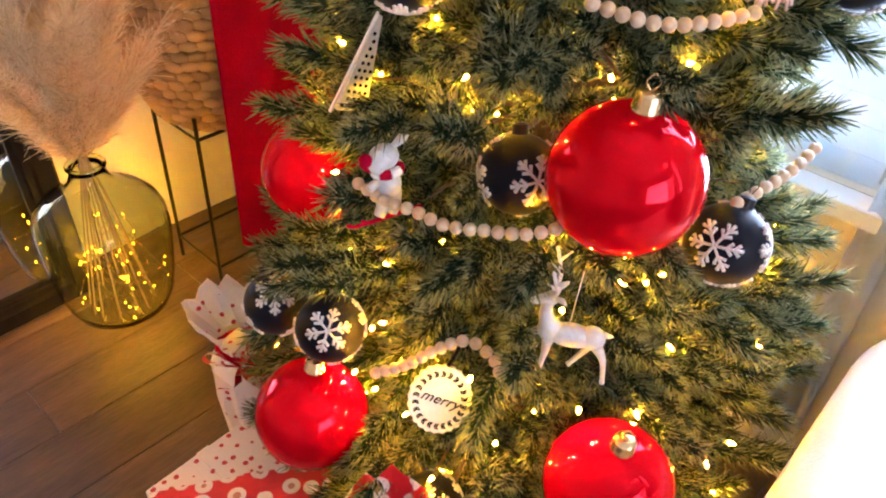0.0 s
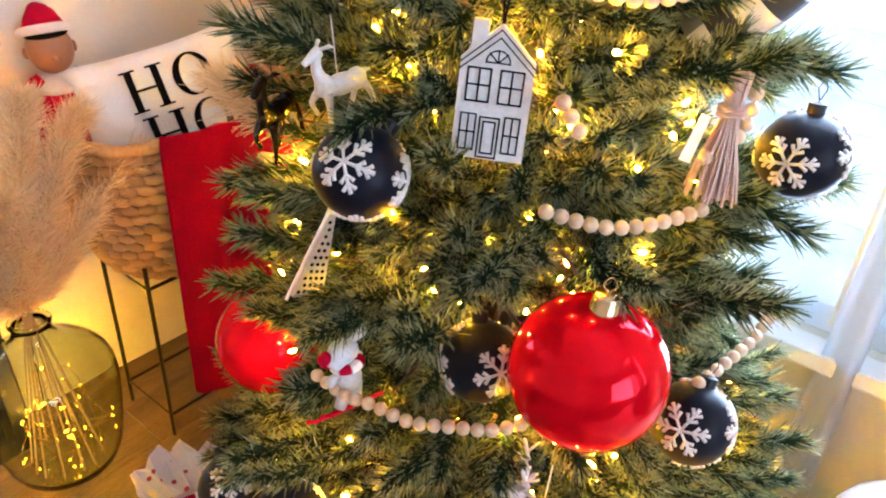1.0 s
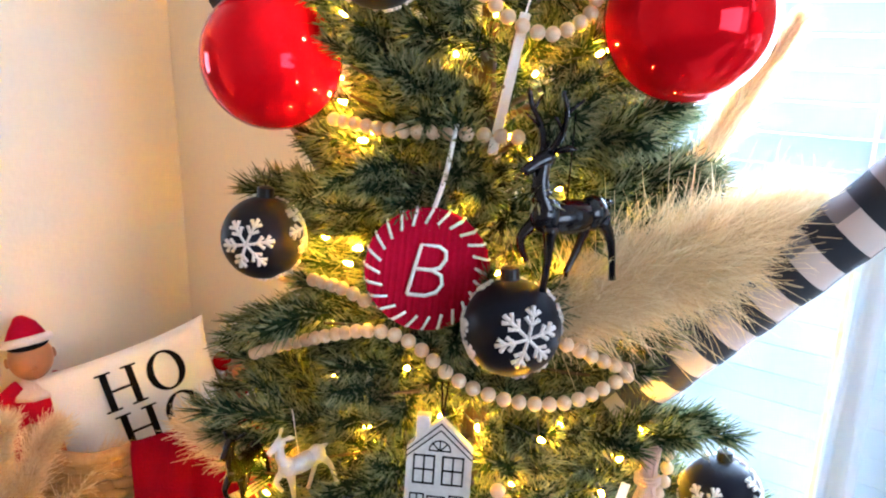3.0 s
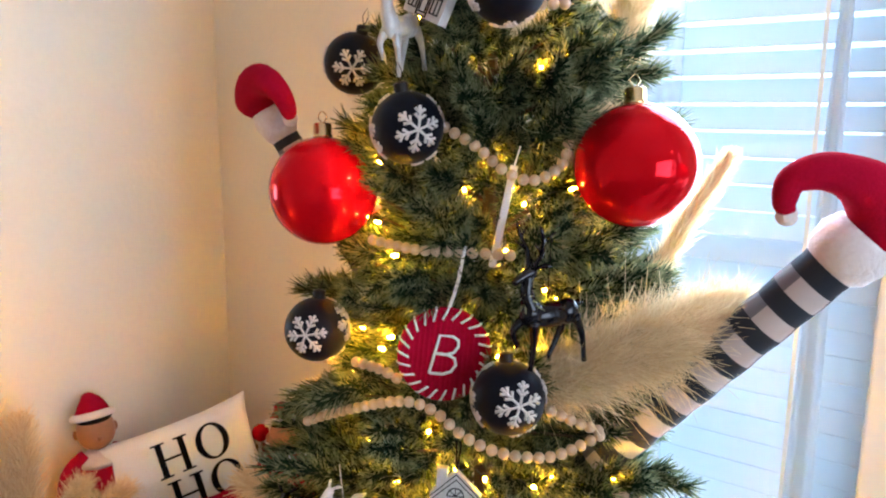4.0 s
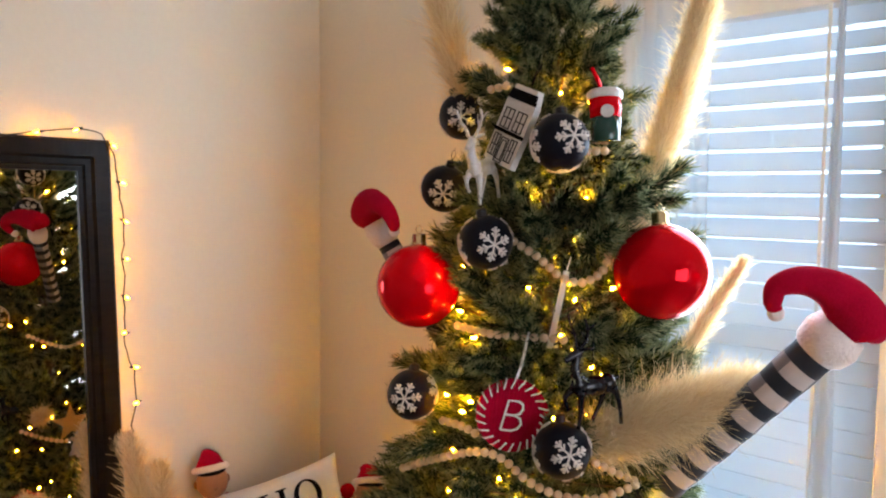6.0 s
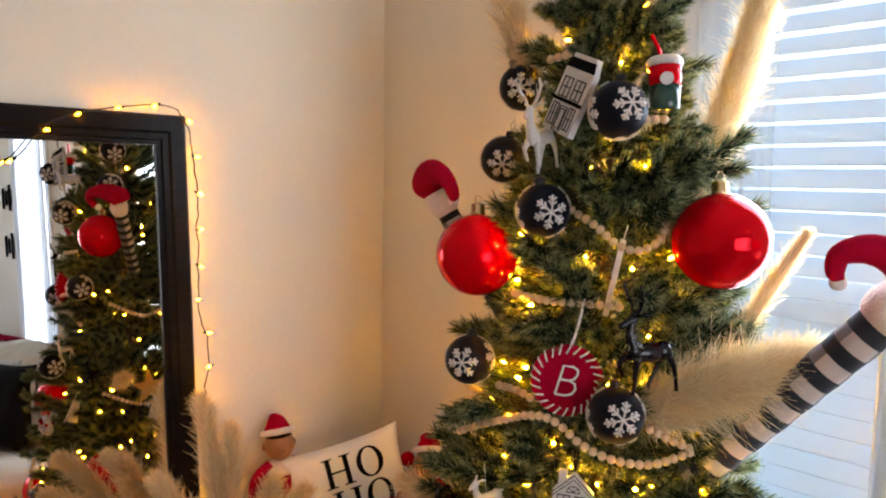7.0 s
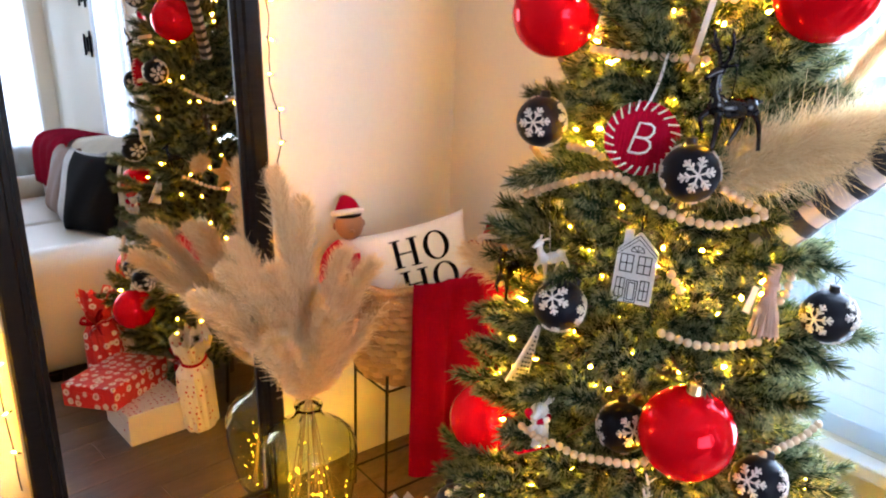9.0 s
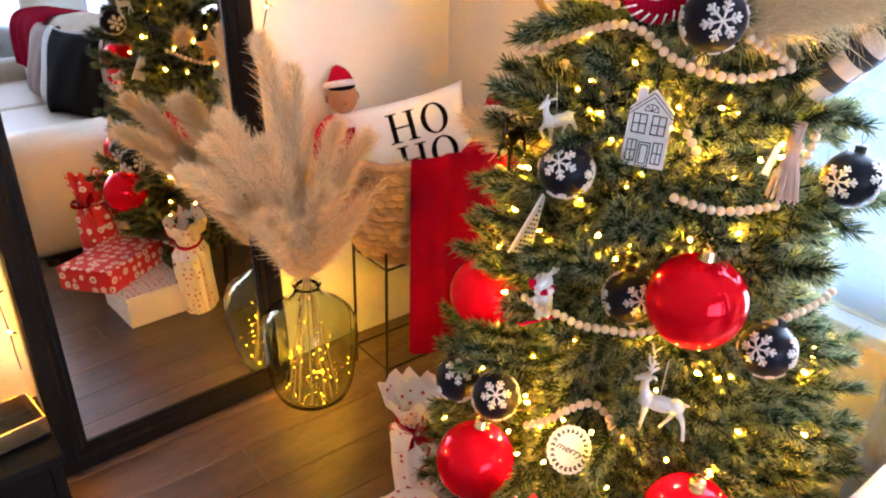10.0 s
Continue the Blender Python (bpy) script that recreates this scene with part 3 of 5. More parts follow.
# where the main flake sits on each ball, to the side and up, as shares of its radius
FLAKES = [(0.26, 0.0), (-0.35, 0.0), (-0.38, 0.22), (-0.40, -0.25), (-0.35, -0.15), (0.45, -0.2), (0.0, 0.3), (-0.05, -0.05), (0.45, 0.5), (-0.1, 0.0), (-0.1, 0.2), (0.27, 0.15), (0.0, 0.0)]
for p, (fx, fz) in zip(BLACKS, FLAKES):
    up = math.atan2(1.36 - p[2], math.hypot(0.16 - p[0], -0.18 - p[1]))
    m = facing(p, (0.16, -0.18, 1.36)) @ pose(0, 0, 0, 0, 0, math.degrees(math.asin(fx))) @ pose(0, 0, 0, -math.degrees(math.asin(fz) + up), 0, 0) @ pose(0, 0, 0, 0, rr.uniform(-25, 25), 0)
    first = black_ball(m, roll=0.2) if first is None else copy_thing(first, m)
first = None
for p in REDS:
    m = facing(p, VIEW) @ pose(0, 0, 0, rr.uniform(-6, 6), rr.uniform(-6, 6), 0)
    first = red_ball(m) if first is None else copy_thing(first, m)

# ---- beads, lights and pampas on the tree ----
bead_bm = bmesh.new()
ball(bead_bm, (0, 0, 0), 0.0068, 14, 10)
BEADMESH = mesh_of(bead_bm, BEAD, True)
for pts in SWAGS:
    g = thing("bead_garland", Matrix(), "string of natural wooden beads draped over the branches", "garland", "wooden bead garlands")
    path = smooth_path(pts, 40)
    last, step = None, 0.0136
    for p in path:
        if last is None or (p - last).length >= step:
            part("bead", BEADMESH, None, g, m=pose(*p, rr.uniform(0, 90), rr.uniform(0, 90), 0))
            last = p
    bm = bmesh.new()
    tube(bm, path[::6] + [path[-1]], 0.0012, 5)
    part("cord", bm, STALK, g)


def plume(bm_pts, seed, count=900, hair=0.06, spread=1.0, curl=0.34, core=0.0):
    """A pampas plume along points: fine curling hairs lie forward along the stalk and stand off it. Returns vertices and quads."""
    rg = np.random.RandomState(seed)
    path = np.array([list(p) for p in smooth_path(bm_pts, 12)])
    n = len(path)
    u = rg.rand(count)
    idx = np.clip((u * (n - 1)).astype(int), 0, n - 2)
    fr = (u * (n - 1) - idx)[:, None]
    base = path[idx] * (1 - fr) + path[idx + 1] * fr
    fwd = path[idx + 1] - path[idx]
    fwd /= np.linalg.norm(fwd, axis=1)[:, None]
    r = rg.randn(count, 3)
    r -= fwd * np.sum(r * fwd, 1)[:, None]
    r /= np.linalg.norm(r, axis=1)[:, None]
    full = np.interp(u, [0, 0.15, 0.45, 0.8, 1.0], [0.55, 0.95, 1.0, 0.75, 0.4])
    base = base + r * ((hair * 0.22 + core) * full * np.sqrt(rg.rand(count)))[:, None]
    op = np.radians(rg.uniform(2, 36, count)) * spread
    d = fwd * np.cos(op)[:, None] + r * np.sin(op)[:, None]
    d2 = d + rg.randn(count, 3) * curl + np.array([0, 0, -0.12])
    ln = (hair * full * rg.uniform(0.35, 1.2, count) ** 1.3)[:, None]
    side = np.cross(d, rg.randn(count, 3))
    side /= np.linalg.norm(side, axis=1)[:, None]
    w = 0.00048 if curl < 0.5 else 0.00036
    mid = base + d * ln * 0.5
    tip = mid + d2 * ln * 0.5
    v = np.stack([base - side * w, base + side * w, mid + side * w * 1.6, mid - side * w * 1.6, tip + side * w * 0.6, tip - side * w * 0.6], 1).reshape(-1, 3)
    i = np.arange(count)[:, None] * 6
    return v, np.concatenate([i + np.array([[0, 1, 2, 3]]), i + np.array([[3, 2, 4, 5]])], 0)


def pampas(pts, seed, parent=None, label="", count=900, hair=0.06, stalk=None, spread=1.0, curl=0.34, core=0.0):
    o = parent
    if o is None:
        o = thing("pampas_grass", Matrix(), label or "fluffy beige dried pampas plume tucked into the tree", "dried grass", "pampas plumes in the tree")
    v, q = plume(pts, seed, int(count * 4.5), hair, spread, curl, core)
    pl = tagged(part("plume", quads_mesh("plume", [v], [q], PAMPAS), None, o), kind="stuff")
    bm = bmesh.new()
    sp = smooth_path(stalk or pts, 6)
    tube(bm, sp, [0.002] * (len(sp) - 1) + [0.0008], 6)
    part("stalk", bm, STALK, pl if parent is not None else o)
    return o


pampas([(-0.330, 0.630, 1.205), (-0.255, 0.690, 1.252), (-0.190, 0.750, 1.282), (-0.130, 0.810, 1.312)], 1, None, "wide fluffy beige pampas plume spreading from the tree", 6500, 0.040, [(-0.43, 0.7, 1.10), (-0.330, 0.630, 1.205), (-0.15, 0.79, 1.30)], 1.7, 0.9, 0.021)
pampas([(-0.391, 0.802, 1.46), (-0.346, 0.845, 1.59), (-0.304, 0.875, 1.75), (-0.270, 0.890, 1.90), (-0.24, 0.90, 2.02)], 2, None, "tall beige pampas plume rising beside the tree", 4000, 0.036, None, 1.3, 0.7, 0.016)
pampas([(-0.585, 0.690, 1.70), (-0.622, 0.665, 1.83), (-0.645, 0.645, 1.95), (-0.66, 0.63, 2.05)], 3, None, "beige pampas plume standing up beside the treetop", 2200, 0.055, [(-0.47, 0.75, 1.5), (-0.585, 0.690, 1.70), (-0.645, 0.645, 1.95)], 0.9)
pampas([(-0.300, 0.860, 1.25), (-0.250, 0.890, 1.37), (-0.194, 0.925, 1.49)], 4, None, "thin beige pampas plume leaning from the tree", 800, 0.04, None, 0.7)
pampas([(-0.69, 0.60, 0.925), (-0.755, 0.585, 0.945), (-0.81, 0.575, 0.962)], 5, None, "short beige pampas plume at the tree's edge", 700, 0.05, None, 1.0)

# string of warm lights on the tree
lights = thing("fairy_lights", Matrix(), "string of small warm white lights on green wire in the tree", "string lights")
bb = bmesh.new()
lathe(bb, [(0.0010, 0.0), (0.0026, 0.002), (0.0030, 0.005), (0.0022, 0.009), (0.0006, 0.012)], 8)
bmesh.ops.scale(bb, vec=(0.98, 0.98, 1.0), verts=bb.verts)
BRIGHTJAR = mesh_of(bb.copy(), VASEBULB, True)
DIMBULB = mesh_of(bb.copy(), SOFTBULB, True)
bmesh.ops.scale(bb, vec=(0.78, 0.78, 0.85), verts=bb.verts)
BULBMESH = mesh_of(bb, BULB, True)
sb = bmesh.new()
lathe(sb, [(0.0022, -0.010), (0.0026, -0.004), (0.0024, 0.001)], 8)
SOCKET = mesh_of(sb, WIRE, True)
rl = random.Random(21)
wire, t, prev = [], 0.0, None
NB = 320
for k in range(NB):
    f = (k + 0.5) / NB
    zz = 1.90 - 1.62 * f ** 0.60
    t += 0.062 / max(spread_at(zz), 0.06) * rl.uniform(0.8, 1.2)
    rad = spread_at(zz) * rl.uniform(0.55, 1.04)
    p = Vector((AX + rad * math.cos(t), AY + rad * math.sin(t), zz + rl.uniform(-0.04, 0.04)))
    p.y = min(p.y, NORTH - 0.26)
    for c, r in KEEP:
        if (p - c).length < r + 0.012:
            p = c + (p - c).normalized() * (r + 0.014)
    wire.append(p)
    m = Matrix.Translation(p) @ frame_along((math.cos(t) + rl.uniform(-0.5, 0.5), math.sin(t) + rl.uniform(-0.5, 0.5), rl.uniform(-0.3, 0.9)), 0)
    b = part("bulb", BULBMESH, None, lights, m=m)
    part("socket", SOCKET, None, b)
bm = bmesh.new()
inner = []
for a, b in zip(wire, wire[1:]):
    mid = (a + b) / 2
    mid = Vector((AX, AY, mid.z)) + (mid - Vector((AX, AY, mid.z))) * 0.86
    inner += [a, mid]
tube(bm, smooth_path(inner + [wire[-1]], 2), 0.0011, 4)
part("wire", bm, WIRE, lights)

# ---- figures on the tree ----


def hang(bm, top, up=0.05, r=0.0006):
    tube(bm, [top, Vector(top) + Vector((0.003, 0, up))], r, 4)


def deer(m, material, colour, scale=1.0, antlers=True):
    """A standing stag figurine about 0.13 high, looking along -x."""
    bm = bmesh.new()
    ball(bm, (0.004, 0, 0.002), 0.016, 20, 14, (1.75, 0.72, 0.86))
    ball(bm, (-0.019, 0, 0.006), 0.013, 16, 12, (1.0, 0.8, 1.15))
    ball(bm, (0.026, 0, 0.003), 0.0135, 16, 12, (1.0, 0.85, 1.05))
    tube(bm, smooth_path([(-0.020, 0, 0.010), (-0.026, 0, 0.028), (-0.024, 0, 0.046)], 5), [0.0105, 0.0098, 0.009, 0.0082, 0.0076, 0.007, 0.0066, 0.0062, 0.006, 0.006, 0.006], 10)
    tube(bm, smooth_path([(-0.018, 0, 0.050), (-0.029, 0, 0.046), (-0.042, 0, 0.039)], 4), [0.006, 0.0072, 0.007, 0.0064, 0.0056, 0.005, 0.0045, 0.004, 0.0034], 10)
    for s in (-1, 1):
        tube(bm, [(-0.020, s * 0.005, 0.053), (-0.012, s * 0.013, 0.057), (-0.008, s * 0.017, 0.056)], [0.002, 0.003, 0.0008], 6)
        if antlers:
            tube(bm, smooth_path([(-0.022, s * 0.004, 0.053), (-0.018, s * 0.012, 0.068), (-0.022, s * 0.020, 0.084), (-0.026, s * 0.020, 0.098)], 4), [0.0026] * 6 + [0.002] * 6 + [0.0008], 6)
            tube(bm, [(-0.019, s * 0.013, 0.070), (-0.030, s * 0.018, 0.080)], [0.002, 0.0008], 5)
            tube(bm, [(-0.021, s * 0.019, 0.082), (-0.010, s * 0.024, 0.092)], [0.0018, 0.0008], 5)
    for pts in (((-0.022, 0.006, 0.0), (-0.036, 0.007, -0.012), (-0.030, 0.007, -0.030)), ((-0.019, -0.006, -0.002), (-0.020, -0.007, -0.026), (-0.023, -0.007, -0.052)),
                ((0.028, 0.006, 0.0), (0.022, 0.007, -0.022), (0.008, 0.007, -0.048)), ((0.031, -0.006, -0.002), (0.041, -0.007, -0.020), (0.046, -0.007, -0.052))):
        tube(bm, smooth_path(pts, 4), [0.0068, 0.006, 0.005, 0.0042, 0.0036, 0.0031, 0.0028, 0.0026, 0.0031], 8)
    tube(bm, [(0.037, 0, 0.010), (0.046, 0, 0.010)], [0.004, 0.001], 6)
    hang(bm, (0.0, 0, 0.013), 0.075)
    o = tagged(new("deer_ornament", mesh_of(bm, material, True)), colour + " stag figurine hanging among the branches", "ornament", "deer ornaments")
    o.matrix_basis = m @ Matrix.Scale(scale, 4)
    return o


deer(facing((-0.254, 0.508, 0.653), VIEW), WHITEPLASTIC, "white glittery", 1.0)
deer(facing((-0.519, 0.500, 1.045), VIEW) @ pose(0, 0, 0, 0, -8, 30), WHITEPLASTIC, "white glittery", 0.74, False)
deer(facing((-0.482, 0.565, 1.641), VIEW) @ pose(0, 0, 0, 0, -10, 60), WHITEPLASTIC, "white glittery", 1.0)
deer(facing((-0.289, 0.592, 1.320), VIEW) @ pose(0, 0, 0, 0, 0, 35), BLACKGLOSS, "glossy black", 1.1)
deer(facing((-0.665, 0.545, 0.965), VIEW) @ pose(0, 0, 0, 0, -6, 60), BLACKGLOSS, "glossy black", 0.95, False)


def strokes(bm, lines, w, y, d=0.0008):
    """Flat strips along lines of (x, z) points, standing proud of the plane y."""
    for a, b in lines:
        a, b = Vector((a[0], 0, a[1])), Vector((b[0], 0, b[1]))
        t = (b - a).normalized()
        s = Vector((-t.z, 0, t.x)) * w / 2
        a, b = a - t * w / 2, b + t * w / 2
        vs = [bm.verts.new(p + Vector((0, yy, 0))) for yy in (y, y - d) for p in (a - s, b - s, b + s, a + s)]
        for f in ((0, 1, 2, 3), (4, 7, 6, 5), (0, 4, 5, 1), (1, 5, 6, 2), (2, 6, 7, 3), (3, 7, 4, 0)):
            bm.faces.new([vs[i] for i in f])


def rect(x0, z0, x1, z1):
    return [((x0, z0), (x1, z0)), ((x1, z0), (x1, z1)), ((x1, z1), (x0, z1)), ((x0, z1), (x0, z0))]


def slab(outline, y0, y1):
    bm = bmesh.new()
    a = [bm.verts.new((x, y0, z)) for x, z in outline]
    b = [bm.verts.new((x, y1, z)) for x, z in outline]
    bm.faces.new(a)
    bm.faces.new(b[::-1])
    for i in range(len(a)):
        k = (i + 1) % len(a)
        bm.faces.new((a[i], b[i], b[k], a[k]))
    bmesh.ops.recalc_face_normals(bm, faces=bm.faces)
    return bm


def house(m, label, dark_roof):
    o = thing("house_ornament", m, label, "ornament", "house ornaments")
    out = [(-0.034, -0.062), (0.034, -0.062), (0.034, 0.030), (0.0, 0.062), (-0.012, 0.051), (-0.012, 0.064), (-0.026, 0.064), (-0.026, 0.038), (-0.034, 0.030)]
    if dark_roof:
        out = [(-0.034, -0.062), (0.034, -0.062), (0.034, 0.034), (0.026, 0.060), (-0.026, 0.060), (-0.034, 0.034)]
    part("body", slab(out, -0.006, 0.006), WHITEPLASTIC, o)
    for x in (-0.026, 0.004):
        for z0, h in ((-0.008, 0.030),):
            bm = bmesh.new()
            strokes(bm, rect(x, z0, x + 0.021, z0 + h) + [((x + 0.0105, z0), (x + 0.0105, z0 + h)), ((x, z0 + h / 2), (x + 0.021, z0 + h / 2))], 0.0018, -0.0062)
            part("window", bm, INK, o, "black window outline")
    for x in (-0.028, 0.013):
        bm = bmesh.new()
        strokes(bm, rect(x, -0.054, x + 0.014, -0.020) + [((x + 0.007, -0.054), (x + 0.007, -0.020)), ((x, -0.037), (x + 0.014, -0.037))], 0.0016, -0.0062)
        part("window", bm, INK, o, "black window outline")
    bm = bmesh.new()
    strokes(bm, rect(-0.010, -0.060, 0.008, -0.022) + rect(-0.0065, -0.056, 0.0045, -0.026), 0.0016, -0.0062)
    part("door", bm, INK, o, "black door outline")
    bm = bmesh.new()
    if dark_roof:
        strokes(bm, [((-0.029, 0.045), (0.029, 0.045)), ((-0.031, 0.040), (0.031, 0.040)), ((-0.028, 0.050), (0.028, 0.050)), ((-0.033, -0.013), (0.033, -0.013))], 0.006, -0.0062)
    else:
        strokes(bm, [((-0.034, 0.026), (0.0, 0.057)), ((0.034, 0.026), (0.0, 0.057)), ((-0.034, 0.020), (0.0, 0.050)), ((0.034, 0.020), (0.0, 0.050))], 0.0012, -0.0062)
        arc = [(0.011 * math.cos(a * math.pi / 8), 0.028 + 0.011 * math.sin(a * math.pi / 8)) for a in range(9)]
        strokes(bm, list(zip(arc, arc[1:])) + [((-0.011, 0.028), (0.011, 0.028)), ((0, 0.028), (0, 0.039)), ((0, 0.028), (-0.008, 0.036)), ((0, 0.028), (0.008, 0.036))], 0.0013, -0.0062)
    part("roof_line", bm, INK, o, "black roof outline")
    bm = bmesh.new()
    tube(bm, [(0.0, 0, 0.058), (0.004, 0, 0.10), (-0.003, 0, 0.10), (0.0, 0, 0.058)], 0.0011, 5)
    part("cord", bm, INK, o)
    return o


house(facing((-0.383, 0.550, 1.062), VIEW) @ pose(0, 0, 0, -8, 2, -6) @ Matrix.Scale(0.92, 4), "white ceramic house ornament with black painted windows and door", False)
house(facing((-0.415, 0.563, 1.707), VIEW) @ pose(0, 0, 0, -12, 20, -52), "white wooden house ornament with black painted roof, tilted", True)

# felt disc with a stitched letter
disc = thing("felt_ornament", facing((-0.400, 0.549, 1.265), VIEW) @ pose(0, 0, 0, -6, 6, 0) @ Matrix.Scale(0.99, 4), "round red ribbed felt ornament with white stitches and a letter", "ornament")
bm = bmesh.new()
R = 0.056
rim = [(R * math.cos(2 * math.pi * i / 48), R * math.sin(2 * math.pi * i / 48)) for i in range(48)]
b0 = slab(rim, -0.005, 0.005)
part("disc", b0, REDFELT, disc)
for i in range(18):
    x = -0.050 + i * 0.00588
    h = math.sqrt(max(R * R - x * x, 0)) * 0.965
    rib = bmesh.new()
    tube(rib, [(x, -0.0036, -h), (x, -0.0036, h)], 0.0024, 6)
    part("rib", rib, REDFELT, disc, smooth=True)
for i in range(24):
    a = 2 * math.pi * i / 24
    bm = bmesh.new()
    a2 = a + 0.16
    tube(bm, [((R + 0.001) * math.cos(a), 0.002, (R + 0.001) * math.sin(a)), ((R - 0.002) * math.cos(a + 0.03), -0.0078, (R - 0.002) * math.sin(a + 0.03)), ((R - 0.0135) * math.cos(a2), -0.0078, (R - 0.0135) * math.sin(a2))], 0.0014, 6)
    part("stitch", bm, WHITECLOTH, disc, "white yarn stitch", smooth=True)
bm = bmesh.new()
B = [(-0.012, -0.023), (-0.012, 0.023), (0.004, 0.023), (0.011, 0.019), (0.013, 0.012), (0.010, 0.004), (0.003, 0.001), (-0.012, 0.001)]
B2 = [(0.003, 0.001), (0.013, -0.003), (0.0165, -0.011), (0.013, -0.019), (0.004, -0.023), (-0.012, -0.023)]
tube(bm, [(x + 0.18 * z, -0.0082, z) for x, z in B], 0.0018, 6)
tube(bm, [(x + 0.18 * z, -0.0082, z) for x, z in B2], 0.0018, 6)
part("letter", bm, WHITECLOTH, disc, "white yarn letter B", smooth=True)
bm = bmesh.new()
tube(bm, smooth_path([(0, 0, R), (0.006, -0.004, R + 0.03), (0.010, -0.006, R + 0.075)], 5), 0.0022, 5)
part("ribbon", bm, WHITECLOTH, disc, "white hanging ribbon")

# wooden slice with a wreath and a word


def lettering(word, size, material, parent, m, name="lettering", extrude=0.0006, shear=0.0):
    cu = bpy.data.curves.new("lettering", "FONT")
    cu.body, cu.size, cu.extrude, cu.align_x, cu.align_y, cu.shear = word, size, extrude, "CENTER", "CENTER", shear
    tmp = new("lettering", cu)
    bpy.context.view_layer.update()
    me = bpy.data.meshes.new_from_object(tmp)
    bpy.data.objects.remove(tmp)
    me.materials.clear()
    me.materials.append(material)
    return part(name, me, None, parent, m=m)


WOODSLICE = mat("pale_wood", (0.72, 0.64, 0.53), (0.78, 0.72, 0.62), 30, 0.6, bump=0.2)
mer = thing("wood_slice_ornament", facing((-0.362, 0.440, 0.518), VIEW) @ pose(0, 0, 0, -22, 6, 0), "pale scalloped wooden disc with a painted black wreath and lettering", "ornament")
rim = [((0.037 + 0.0012 * math.cos(24 * a)) * math.cos(a), (0.043 + 0.0012 * math.cos(24 * a)) * math.sin(a)) for a in [2 * math.pi * i / 96 for i in range(96)]]
part("disc", slab(rim, -0.003, 0.003), WOODSLICE, mer)
for i in range(22):
    a = 2 * math.pi * i / 22 + 0.1
    for s in (-1, 1):
        c, q = (0.0285 * math.cos(a), 0.034 * math.sin(a)), a + math.pi / 2 + s * 0.6
        lf = [(c[0] + 0.0052 * u * math.cos(q) - s * 0.0018 * v * math.sin(q), c[1] + 0.0052 * u * math.sin(q) + s * 0.0018 * v * math.cos(q)) for u, v in ((0, 0), (0.4, 1), (1, 0.2), (0.5, -0.6))]
        bm = bmesh.new()
        strokes(bm, list(zip(lf, lf[1:] + lf[:1])), 0.0014, -0.0032)
        part("leaf", bm, INK, mer, "painted black leaf outline")
lettering("merry", 0.019, INK, mer, pose(0.0, -0.0036, 0.001, 90, 0, 0) @ pose(0, 0, 0, 0, 0, -12), shear=0.35)
bm = bmesh.new()
tube(bm, [(0.002, 0.0, 0.042), (0.010, 0.0, 0.062), (0.014, 0.004, 0.085)], 0.0022, 6)
part("ribbon", bm, INK, mer, "black velvet ribbon")

# flat dotted tree cut-out
con = thing("cone_ornament", facing((-0.562, 0.508, 0.848), VIEW) @ pose(0, 0, 0, 0, 20, 30) @ Matrix.Scale(0.88, 4), "tall narrow white tree ornament with black dots", "ornament")
part("body", slab([(-0.022, -0.062), (0.022, -0.062), (0.004, 0.062), (-0.002, 0.062)], -0.004, 0.004), WHITEPLASTIC, con)
for r in range(11):
    zr = -0.055 + r * 0.0095
    half = 0.022 * (1 - (zr + 0.062) / 0.128)
    k = max(1, int(half * 2 / 0.008))
    for i in range(k):
        bm = bmesh.new()
        lathe(bm, [(0.0026, 0), (0.0024, 0.0008)], 8)
        part("dot", bm, INK, con, m=pose((i - (k - 1) / 2) * 0.0082 + (r % 2) * 0.002, -0.0042, zr, 90, 0, 0))
bm = bmesh.new()
tube(bm, [(-0.030, -0.003, -0.066), (-0.003, -0.003, 0.066)], 0.0022, 6)
part("edge", bm, WHITECLOTH, con)

# small white toy dog with a striped scarf
dog = thing("dog_ornament", facing((-0.463, 0.450, 0.775), VIEW) @ pose(0, 0, 0, 0, -6, 20), "white toy dog ornament with red striped scarf on skis", "ornament")
bm = bmesh.new()
ball(bm, (0, 0, -0.008), 0.0145, 20, 14, (0.95, 0.85, 1.25))
ball(bm, (-0.002, -0.001, 0.026), 0.0145, 20, 14, (1.1, 0.9, 0.95))
tube(bm, smooth_path([(-0.004, -0.003, 0.028), (-0.012, -0.008, 0.024), (-0.020, -0.011, 0.019)], 4), [0.013, 0.0125, 0.012, 0.011, 0.0105, 0.0095, 0.009, 0.008, 0.006], 12)
for s, xx in ((1, 0.006), (-1, -0.008)):
    tube(bm, [(xx, 0, -0.018), (xx - 0.003, -0.004, -0.034), (xx - 0.008, -0.006, -0.042)], [0.008, 0.0068, 0.006], 8)
tube(bm, [(-0.012, -0.004, 0.0), (-0.024, -0.010, -0.002)], [0.005, 0.0045], 8)
tube(bm, [(0.008, 0, 0.034), (0.020, 0.002, 0.040), (0.027, 0.003, 0.041)], [0.003, 0.0055, 0.001], 8)
part("body", bm, WHITEPLASTIC, dog, smooth=True)
for i in range(8):
    a0, a1 = 2 * math.pi * i / 8, 2 * math.pi * (i + 1) / 8
    bm = bmesh.new()
    tube(bm, [(0.0135 * math.cos(a0 + (a1 - a0) * k / 3), 0.012 * math.sin(a0 + (a1 - a0) * k / 3), 0.010) for k in range(4)], 0.0055, 8)
    part("scarf_stripe", bm, REDFELT if i % 2 else WHITECLOTH, dog)
bm = bmesh.new()
